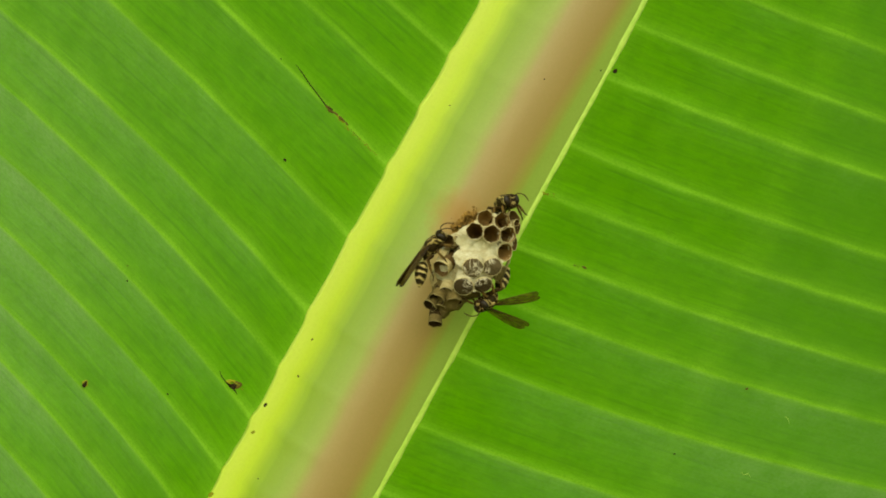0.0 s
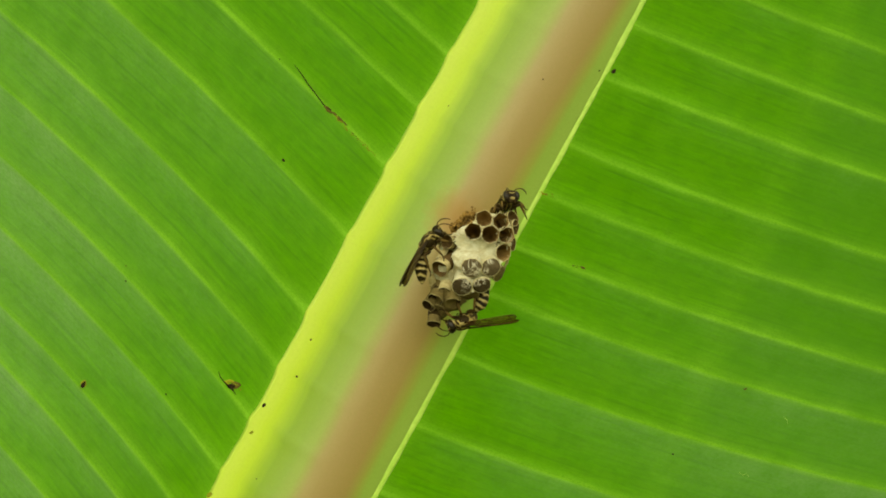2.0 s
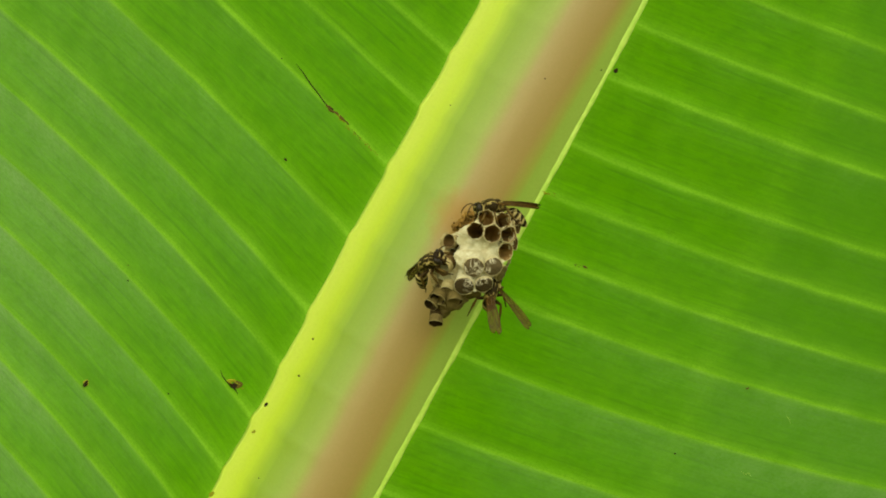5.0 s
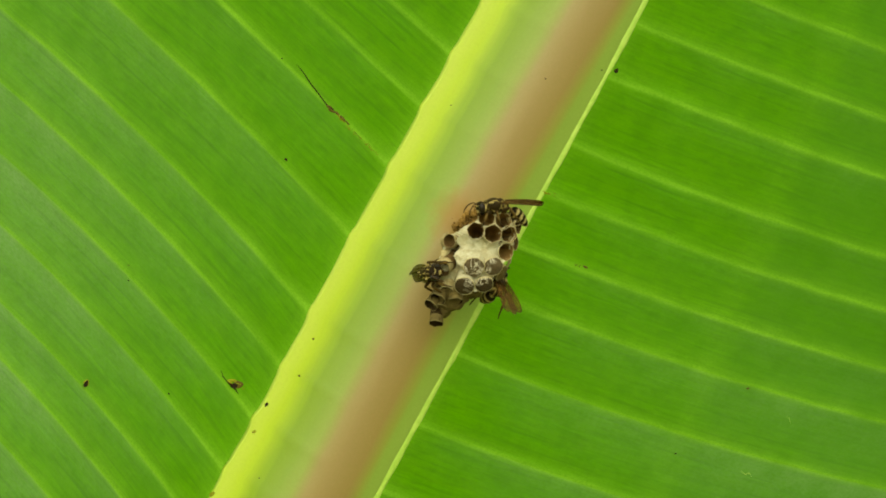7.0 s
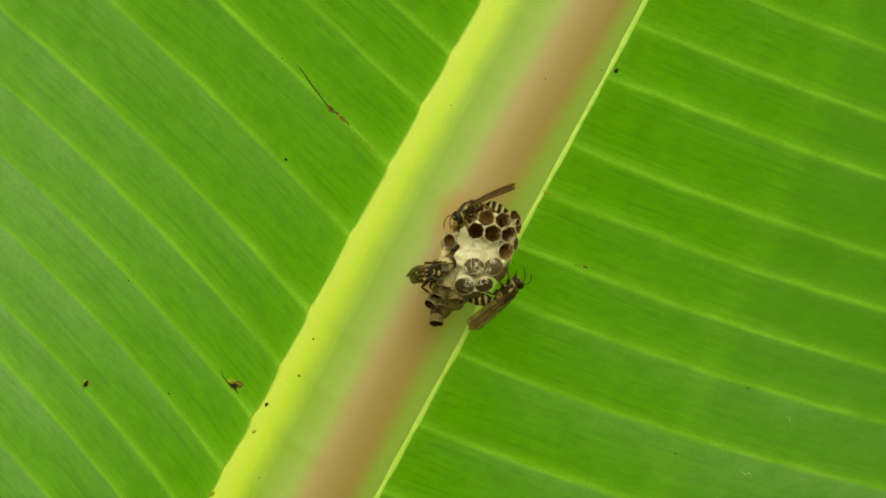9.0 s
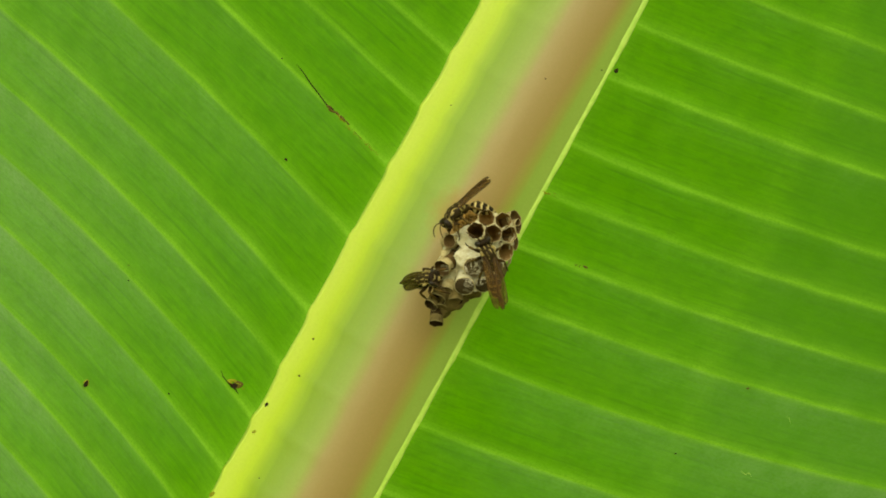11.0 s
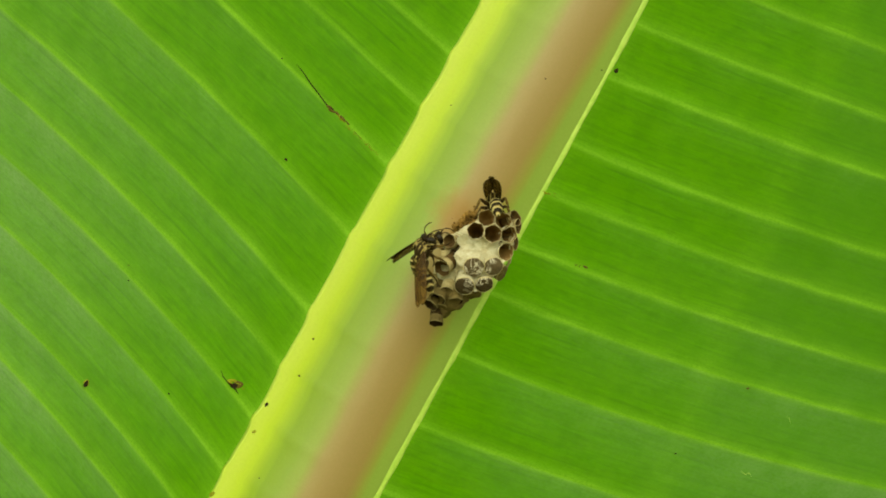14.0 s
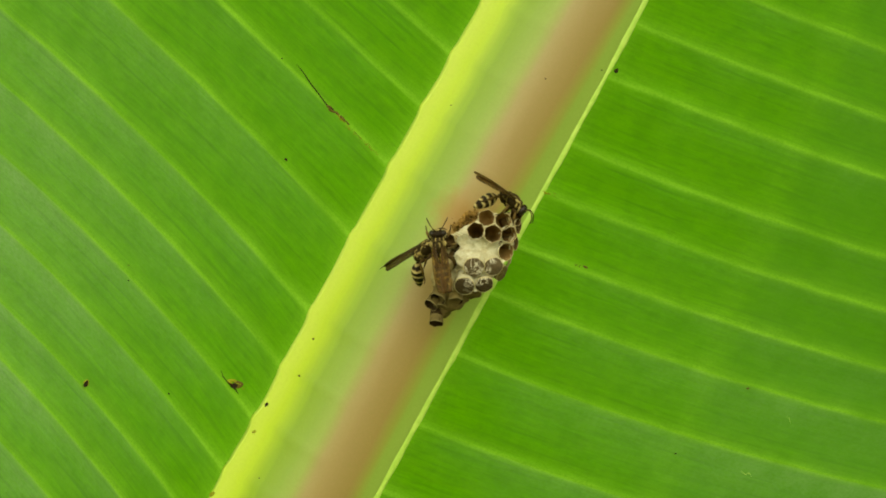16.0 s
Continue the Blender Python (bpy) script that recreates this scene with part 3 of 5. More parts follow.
flake("speck", -81.00, -42.67, 0.24, 1.3, -50, BLACK, "tiny dark speck on the green blade", 18.7)
flake("speck", -47.83, 56.50, 0.24, 1.3, -50, BLACK, "tiny dark speck on the green blade", 20.0)
flake("speck", 69.33, -61.00, 0.26, 1.4, 0, BLACK, "tiny dark speck on the green blade", 21.3)
flake("speck", -54.00, -67.33, 0.20, 1.2, 0, BLACK, "tiny dark speck on the midrib", 22.6)
flake("speck", -38.17, -26.50, 0.29, 1.2, 60, SCAB, "tiny brown speck on the yellow midrib margin", 23.9)
flake("speck", -93.17, -4.83, 0.17, 1.2, 0, SCAB, "tiny brown speck on the green blade", 25.2)


def thread(name, pts, radii, mat, label, flat=0.5):
    """A thin dried thread that lies on the leaf along a few places."""
    bm = bmesh.new()
    tube(bm, [mm(x, y, surface(x, y) + 0.22) for x, y in pts], [r * MM for r in radii], 6, flat)
    ob = new(name, finish(bm, name, mat))
    ob.matrix_world = PLACE
    return tagged(ob, label, "debris", "specks on the leaf")


thread("tear", [(-43.50, 55.00), (-41.50, 52.50), (-39.33, 49.17), (-37.00, 46.17), (-34.50, 42.83), (-32.33, 41.17)], [0.05, 0.15, 0.17, 0.18, 0.22, 0.3], BLACK, "thin dark tear along a vein of the blade")

def crumbs(name, pts, count, size, mat, label, seed):
    """A broken row of thin dried crumbs along a few places on the leaf, joined by chance only."""
    rng = random.Random(seed)
    bm = bmesh.new()
    for i in range(count):
        f = rng.random() * (len(pts) - 1)
        k = min(int(f), len(pts) - 2)
        p = Vector(pts[k]).lerp(Vector(pts[k + 1]), f - k) + Vector((rng.gauss(0, 0.22), rng.gauss(0, 0.22)))
        r = size * rng.uniform(0.35, 1.0) * (1 - 0.6 * f / (len(pts) - 1))
        a0 = rng.random() * 6
        for h, g in ((0.16, 1.0), (0.34, 0.7)):
            lp = []
            for q in range(8):
                a = 2 * math.pi * q / 8
                d = r * g * (1 + 0.5 * noise.noise((math.cos(a) + i, math.sin(a), seed)))
                u, v = 1.7 * d * math.cos(a), 0.7 * d * math.sin(a)
                lp.append(mm(p.x + u * 0.7 + v * 0.7, p.y - u * 0.7 + v * 0.7, surface(p.x, p.y) + h))
            if h < 0.2:
                base = [bm.verts.new(c) for c in lp]
            else:
                top = [bm.verts.new(c) for c in lp]
        for q in range(8):
            bm.faces.new((base[q], base[(q + 1) % 8], top[(q + 1) % 8], top[q]))
        bm.faces.new(top)
    ob = new(name, finish(bm, name, mat))
    ob.matrix_world = PLACE
    return tagged(ob, label, "debris", "specks on the leaf")


crumbs("dry_streak", [(-34.00, 42.33), (-32.33, 40.67), (-30.67, 39.50), (-29.33, 38.00), (-27.67, 36.83)], 30, 0.75, SCAB, "dark brown crumbling edge at the end of a tear", 3)
crumbs("dry_streak", [(-30.33, 38.50), (-27.00, 35.17), (-24.00, 32.50), (-21.50, 29.83), (-19.33, 27.83)], 40, 0.34, STREAK, "broken yellow-brown streak along a vein of the blade", 5)
crumbs("dry_streak", [(38.6, -4.5), (41.0, -5.2), (45.0, -6.2)], 12, 0.24, SCAB, "faint row of brown dots along a vein of the blade", 15)
crumbs("dry_streak", [(29.2, 16.6), (31.2, 16.0), (33.4, 15.5)], 14, 0.32, STREAK, "yellow-brown smear near the edge of the blade", 21)
crumbs("dry_streak", [(-27.33, 36.00), (-25.33, 33.50), (-23.17, 31.83), (-21.33, 29.83)], 16, 0.22, SCAB, "reddish brown dots along a vein of the blade", 8)
thread("dry_flap", [(-31.67, 40.00), (-30.83, 39.50), (-30.00, 38.50), (-29.33, 37.50)], [0.05, 0.28, 0.3, 0.06], STREAK, "small pale dry flap beside a tear", 0.3)
flake("seed_husk", -61.67, -40.33, 0.80, 1.35, 20, BLACK, "dark shrivelled seed husk stuck to the blade", 3.3)
flake("scab", -60.63, -40.07, 1.15, 1.5, 30, SCAB, "brown stained patch round a husk", 8.3)
crumbs("dry_streak", [(-63.0, -38.6), (-60.6, -39.4), (-58.6, -41.6)], 16, 0.55, STREAK, "yellow-brown crumbs round a husk", 12)
flake("scab", -105.67, -40.17, 0.95, 1.9, 62, STREAK, "yellow-brown stained patch under a dark speck", 5.3)
thread("husk_stalk", [(-65.50, -35.83), (-65.00, -37.50), (-63.67, -39.17), (-62.33, -40.33)], [0.06, 0.14, 0.16, 0.4], BLACK, "thin dark stalk of a seed husk")
thread("husk_stalk", [(-62.00, -40.50), (-61.00, -41.67), (-60.33, -42.83)], [0.4, 0.2, 0.05], BLACK, "thin dark point of a seed husk")
thread("pale_fibre", [(89.67, -66.83), (91.00, -67.83), (92.17, -67.50), (93.00, -68.67)], [0.03, 0.07, 0.06, 0.03], SEAM, "tiny curled pale fibre on the green blade")
thread("pale_fibre", [(103.33, -50.17), (104.33, -51.17), (104.83, -52.67)], [0.03, 0.06, 0.03], SEAM, "tiny curled pale fibre on the green blade")

# ---- nest ----
# The comb hangs clear of the midrib on its stalk.
HANG = Matrix.Translation(mm(0, 0, DIST)) @ Matrix.Scale(0.975, 4) @ Matrix.Translation(mm(0, 0, -DIST))
nest = thing("wasp_nest", PLACE @ HANG @ Matrix.Translation(mm(8.0, -3.0, 7.0)), "small pale grey-brown paper wasp nest with open and capped cells", "nest")
NEST_AT = Vector((8.0, -3.0, 7.0))


def comb_cell(mouth, axis, radius, length, capped, seed, paper, lid=None):
    """A six-sided paper tube with a rolled rim, open or closed by a cocoon cap."""
    axis = Vector(axis).normalized()
    q = axis.to_track_quat("Z", "Y").to_matrix()
    spin = 0.33 + 0.08 * noise.noise((seed, 2.0, 0))
    mouth = Vector(mouth) - NEST_AT

    def ring(rad, depth, wob=0.05):
        lp = []
        for k in range(12):
            a = 2 * math.pi * k / 12 + spin
            hexa = 1.0 if k % 2 == 0 else (0.905 if paper is PAPER and not capped else 0.965)
            r = rad * hexa * (1 + wob * noise.noise((math.cos(a) * 1.3 + seed * 3.1, math.sin(a) * 1.3, depth * 0.2)))
            d = depth + (0.45 * noise.noise((math.cos(a) * 1.4 + seed, math.sin(a) * 1.4, 9.0)) if depth > -1.2 else 0)
            p = mouth + q @ Vector((r * math.cos(a), r * math.sin(a), d))
            lp.append(p * MM)
        return lp

    R = radius
    deep = length if paper is PAPER else min(length, 4.5 if paper is OLD_PAPER else 2.8)
    tail = (0.95, 0.98) if capped else (0.62, 0.80) if paper is PAPER else (0.86, 0.93)
    out = [ring(R * tail[0], -length), ring(R * tail[1], -length * 0.66, 0.14), ring(R * (0.87 if paper is PAPER and not capped else 0.97), -length * 0.48, 0.18), ring(R * 0.95, -length * 0.33, 0.16), ring(R * 0.95, -length * 0.17, 0.16), ring(R * 0.97, -0.9, 0.12), ring(R * 1.02, -0.25), ring(R * 1.0, 0.05)]
    bm = bmesh.new()
    if capped:
        inner = [ring(R * 0.965, 0.0), ring(R * 0.93, -0.25)]
        rings(bm, out + inner, True, (True, False), [0, 0, 0, 0, 0, 0, 2, 2, 2])
    else:
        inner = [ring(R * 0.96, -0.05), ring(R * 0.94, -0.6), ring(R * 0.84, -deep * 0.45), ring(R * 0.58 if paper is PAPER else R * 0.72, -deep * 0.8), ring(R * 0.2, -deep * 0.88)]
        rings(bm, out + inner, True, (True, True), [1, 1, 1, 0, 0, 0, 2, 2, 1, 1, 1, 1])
    ob = part("cell", bm, [paper, SHADED_LINING if paper is OLD_PAPER else SIDE_LINING if paper is TAN_PAPER else LINING, OLD_RIM if paper is OLD_PAPER else RIM if paper is PAPER else paper], nest)
    if capped:
        bm = bmesh.new()
        rings(bm, [ring(R * 0.93, -0.45), ring(R * 0.955, -0.02, 0.12), ring(R * 0.88, 0.14, 0.10), ring(R * 0.62, 0.30), ring(R * 0.35, 0.40), ring(R * 0.1, 0.43)], True, (False, True))
        part("cap", bm, lid or CAP, ob, "dull brown cocoon cap" if lid is OLD_PAPER else "brown cocoon cap flecked with white silk")
    return ob


# Cells: mouth x, y, z, radius, axis x, y, z, length (millimetres).
OPEN_FRONT_CELLS = [
    (12.12, 8.66, 20.0, 2.61, 0.00, 0.25, 1.00, 5.5),
    (16.84, 7.87, 20.0, 2.53, 0.18, 0.20, 1.00, 6.0),
    (20.32, 8.73, 17.0, 2.38, 0.75, 0.25, 0.75, 4.5),
    (9.09, 5.01, 21.5, 2.60, -0.05, 0.10, 1.00, 11.5),
    (13.79, 4.23, 21.5, 2.68, 0.08, 0.05, 1.00, 9.0),
    (18.41, 4.09, 20.0, 2.53, 0.30, 0.00, 1.00, 7.0),
    (21.15, 6.36, 16.5, 2.21, 0.90, 0.00, 0.50, 4.0),
    (17.68, -0.79, 19.0, 2.70, 0.55, -0.15, 0.85, 6.0),
    (20.38, 1.75, 16.0, 2.22, 0.90, 0.00, 0.45, 4.0),
]
CAPPED_CELLS = [
    (8.58, -5.15, 23.0, 3.09, -0.08, -0.42, 0.90, 15.0),
    (13.94, -4.86, 21.5, 2.85, 0.20, -0.38, 0.90, 13.0),
    (5.95, -10.33, 22.0, 3.01, -0.10, -0.52, 0.80, 17.0),
    (11.47, -9.90, 20.5, 2.69, 0.15, -0.55, 0.80, 15.0),
]
DULL_CAPPED_CELLS = [
    (16.70, -6.84, 16.5, 2.55, 0.75, -0.45, 0.45, 5.0),
    (8.26, -12.86, 17.0, 2.72, 0.05, -0.85, 0.45, 9.0),
]
OPEN_SIDE_CELLS = [
    (1.74, 2.21, 18.8, 2.03, -0.50, 0.05, 0.85, 6.0),
    (-0.35, -5.45, 19.6, 2.60, -0.50, -0.50, 0.70, 7.0),
    (1.11, -12.03, 18.0, 2.20, -0.25, -0.75, 0.60, 13.0),
]
OLD_CELLS = [
    (3.48, -14.70, 18.5, 2.22, 0.00, -0.85, 0.50, 10.0),
    (-1.58, -14.07, 18.5, 2.30, -0.40, -0.65, 0.60, 9.0),
    (-3.50, -15.90, 16.5, 2.06, -0.50, -0.65, 0.55, 7.0),
    (-0.79, -16.57, 16.0, 1.89, -0.20, -0.85, 0.45, 6.0),
    (-1.91, -21.05, 15.5, 2.07, -0.08, -0.86, 0.50, 7.0),
]
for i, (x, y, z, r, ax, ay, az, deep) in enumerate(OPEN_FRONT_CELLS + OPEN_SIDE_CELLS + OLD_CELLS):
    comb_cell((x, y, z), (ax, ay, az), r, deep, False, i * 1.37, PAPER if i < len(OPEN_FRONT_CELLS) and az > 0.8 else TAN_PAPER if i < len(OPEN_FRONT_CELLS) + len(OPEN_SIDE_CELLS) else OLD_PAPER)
for i, (x, y, z, r, ax, ay, az, deep) in enumerate(CAPPED_CELLS):
    comb_cell((x, y, z), (ax, ay, az), r, deep, True, 40 + i * 1.91, PAPER, PALE_CAP if i < 2 else CAP)
for i, (x, y, z, r, ax, ay, az, deep) in enumerate(DULL_CAPPED_CELLS):
    comb_cell((x, y, z), (ax, ay, az), r, deep, True, 60 + i * 1.91, TAN_PAPER, OLD_PAPER)


def comb_face():
    """The continuous paper web between the mouths of the cells, with a broad bare patch below the open rows."""
    mouths = [(Vector((c[0], c[1])), c[2], c[3], 0.34) for c in OPEN_FRONT_CELLS if c[6] > 0.8] + [(Vector((c[0], c[1])), c[2], c[3], 0.08) for c in CAPPED_CELLS]
    bm = bmesh.new()
    step, verts = 0.36, {}

    def height(p):
        top = total = 0.0
        near = second = 99.0
        inside = False
        for c, z, r, lip in mouths:
            d = (p - c).length
            inside |= d - r < -lip
            near, second = sorted((near, second, d - r))[:2]
            wgt = 1 / (d + 0.6) ** 3
            top += wgt * z
            total += wgt
        lump = noise.noise((p.x * 0.55, p.y * 0.55, 3.0)) * 0.5 + noise.noise((p.x * 1.7, p.y * 1.7, 8.0)) * 0.22
        return top / total - 0.55 + lump - 0.16 * max(0.0, near) ** 1.4, near, second, inside

    def vert(i, k):
        if (i, k) not in verts:
            p = Vector((i * step + 0.12 * noise.noise((i * 3.3, k * 3.3, 0)), k * step + 0.12 * noise.noise((i * 3.3, k * 3.3, 5.0))))
            verts[i, k] = bm.verts.new((Vector((p.x, p.y, height(p)[0])) - NEST_AT) * MM)
        return verts[i, k]

    for i in range(5, 66):
        for k in range(-40, 40):
            p = Vector(((i + 0.5) * step, (k + 0.5) * step))
            near, second, inside = height(p)[1:]
            patch = ((p.x - 9.3) / 6.6) ** 2 + ((p.y + 0.4) / 5.6) ** 2 < 1
            if inside or near > (3.4 if patch else 0.3) or not patch and second > 0.8:
                continue
            bm.faces.new((vert(i, k), vert(i + 1, k), vert(i + 1, k + 1), vert(i, k + 1)))
    return part("comb_face", bm, PAPER, nest, "whitish papery web between the cells")


comb_face()


def paper_flap(a, b, out, seed):
    """A thin ragged tongue of paper between two places, standing out towards a third."""
    a, b, out = (Vector(p) - NEST_AT for p in (a, b, out))
    bm = bmesh.new()
    n, loops = 12, []
    for i in range(n + 1):
        u = i / n
        foot = a.lerp(b, u)
        tall = math.sin(math.pi * (0.08 + 0.84 * u)) ** 0.6 * (0.75 + 0.45 * noise.noise((u * 7.0, seed, 0)))
        tip = foot + (out - a.lerp(b, 0.5)) * tall
        bend = (b - a).cross(out - a).normalized() * 0.5
        mid = foot.lerp(tip, 0.5) + bend * math.sin(u * 5 + seed)
        loops.append([c * MM for c in (foot, mid, tip, tip - bend * 0.12, mid - bend * 0.16, foot - bend * 0.2)])
    rings(bm, loops, True, (True, True))
    part("paper_flap", bm, TAN_PAPER, nest, "thin ragged flap of tan paper")


paper_flap((2.6, 0.6, 17.5), (0.8, -3.2, 18.5), (-1.4, -1.0, 19.2), 1.0)
paper_flap((1.6, 4.6, 15.0), (0.4, 0.6, 15.5), (-1.3, 2.6, 16.0), 2.7)
paper_flap((-1.8, -6.6, 17.0), (-0.6, -12.0, 15.0), (-4.0, -9.0, 16.0), 5.2)
paper_flap((18.8, -1.5, 17.0), (17.8, -5.2, 16.5), (19.4, -3.4, 17.0), 7.1)
bm = bmesh.new()
egg(bm, mm(1.2, 2.0, 1.4), (0.0076, 0.0083, 0.0022), 26, 16, None, 0.10)
egg(bm, mm(-4.0, 1.6, 5.2), (0.0040, 0.0062, 0.0038), 18, 12, None, 0.16)
egg(bm, mm(-0.9, 1.4, 7.2), (0.0029, 0.0042, 0.0044), 22, 14, None, 0.14)
egg(bm, mm(-2.4, -2.0, 8.2), (0.0028, 0.0066, 0.0044), 22, 14, None, 0.16)
egg(bm, mm(-5.2, -3.4, 6.5), (0.0052, 0.0064, 0.0046), 22, 14, None, 0.16)
egg(bm, mm(-3.8, -4.2, 5.3), (0.0048, 0.0076, 0.0036), 22, 14, None, 0.10)
part("comb_body", bm, PAPER, nest, "pale papery body of the comb")
bm = bmesh.new()
egg(bm, mm(-5.5, -8.8, 7.6), (0.0052, 0.0056, 0.0036), 22, 14, None, 0.2)
egg(bm, mm(-8.1, -12.7, 6.0), (0.0030, 0.0040, 0.0026), 18, 12, None, 0.2)
part("comb_foot", bm, OLD_PAPER, nest, "dark brown crumpled lower end of the comb")
bm = bmesh.new()
BACK = (HANG @ Matrix.Translation(NEST_AT * MM)).inverted()


def pulp(x, y, z, size):
    egg(bm, BACK @ mm(x, y, z), [random.uniform(0.35, 1.0) * size * MM for _ in range(3)], 7, 5, None, 0.6)


for k in range(110):        # the smear on the midrib
    u, spread = random.random(), random.gauss(0, 1)
    x, y = 3.3 + 7.4 * u - 0.6 * spread, 5.5 + 5.4 * u + 0.9 * spread
    pulp(x, y, surface(x, y) + 0.1, 0.5 - 0.2 * min(1.0, abs(spread)))
for k in range(110):        # the stem that carries the comb
    u = random.random()
    pulp(6.2 + 3.0 * u + random.gauss(0, 0.45), 8.6 - 2.6 * u + random.gauss(0, 0.45), 6.4 + 13.0 * u, 0.9)
for k in range(26):         # knots where it meets the comb
    u = random.random()
    pulp(3.8 + 4.2 * u + random.gauss(0, 0.4), 5.8 + 4.2 * u + random.gauss(0, 0.4), 13.0 + 4.0 * random.random(), 0.9)
part("stalk", bm, RUST, nest, "rusty fibrous stalk fixed to the midrib")

# ---- wasps ----
# In a wasp's own space x runs forward, y to its left, z up; millimetres before scaling.
HINGE_ABDOMEN = Vector((-3.3, 0, -0.4))
HINGE_WING = (Vector((1.2, 1.35, 1.3)), Vector((1.2, -1.35, 1.3)))


def wasp_abdomen():
    bm = bmesh.new()
    uvl = bm.loops.layers.uv.new("UVMap")
    prof = [(0.0, 0.28), (0.5, 0.30), (1.0, 0.36), (1.5, 0.55), (1.9, 0.95), (2.3, 1.25), (2.9, 1.47), (3.6, 1.55), (3.65, 1.49), (4.4, 1.53), (4.9, 1.46), (4.95, 1.40),
            (5.6, 1.32), (6.0, 1.20), (6.05, 1.13), (6.7, 0.93), (7.2, 0.68), (7.6, 0.40), (7.9, 0.10)]
    loops = []
    for d, r in prof:
        sag = 0.05 * d * d * 0.35
        loops.append([mm(-d, 1.12 * r * math.cos(a), 1.1 * r * math.sin(a) - sag) for a in (2 * math.pi * k / 16 for k in range(16))])
    rings(bm, loops, True, (True, True))
    for f in bm.faces:
        for lp in f.loops:
            lp[uvl].uv = (0.5, -lp.vert.co.x / (7.9 * MM))
    return bm


def wasp_wing():
    """A wing folded lengthwise into narrow pleats: slim at the root, broad and blunt past the middle, frayed and notched at the tip."""
    bm = bmesh.new()
    n, m, loops = 22, 13, []
    for i in range(n + 1):
        u = i / n
        wide = 1.2 + 2.1 * math.sin(math.pi * min(1.0, 0.03 + 0.60 * u)) ** 1.25
        if u > 0.92:
            wide *= 1 - 0.35 * ((u - 0.92) / 0.08) ** 2
        bow = 0.35 * math.sin(math.pi * u)

        def at(v, lift):
            notch = 0.075 * math.exp(-(((v - 0.58) / 0.13) ** 2)) + 0.05 * v * v + 0.014 * math.sin(v * 31.0)
            pleat = 0.07 * math.sin(v * 16.0) * min(1.0, 3 * u)
            return mm(-15.4 * u * (1 - notch * u * u), wide * (v - 0.42), bow - 0.5 * (v - 0.4) ** 2 + pleat + lift)

        loops.append([at(k / m, 0.035) for k in range(m + 1)] + [at(k / m, -0.035) for k in range(m, -1, -1)])
    rings(bm, loops, True, (True, True))
    return bm


def grown(bm):
    """Stretches a body part to the wasp's full size."""
    bmesh.ops.scale(bm, vec=(1.24, 1.32, 1.30), verts=bm.verts)
    return bm


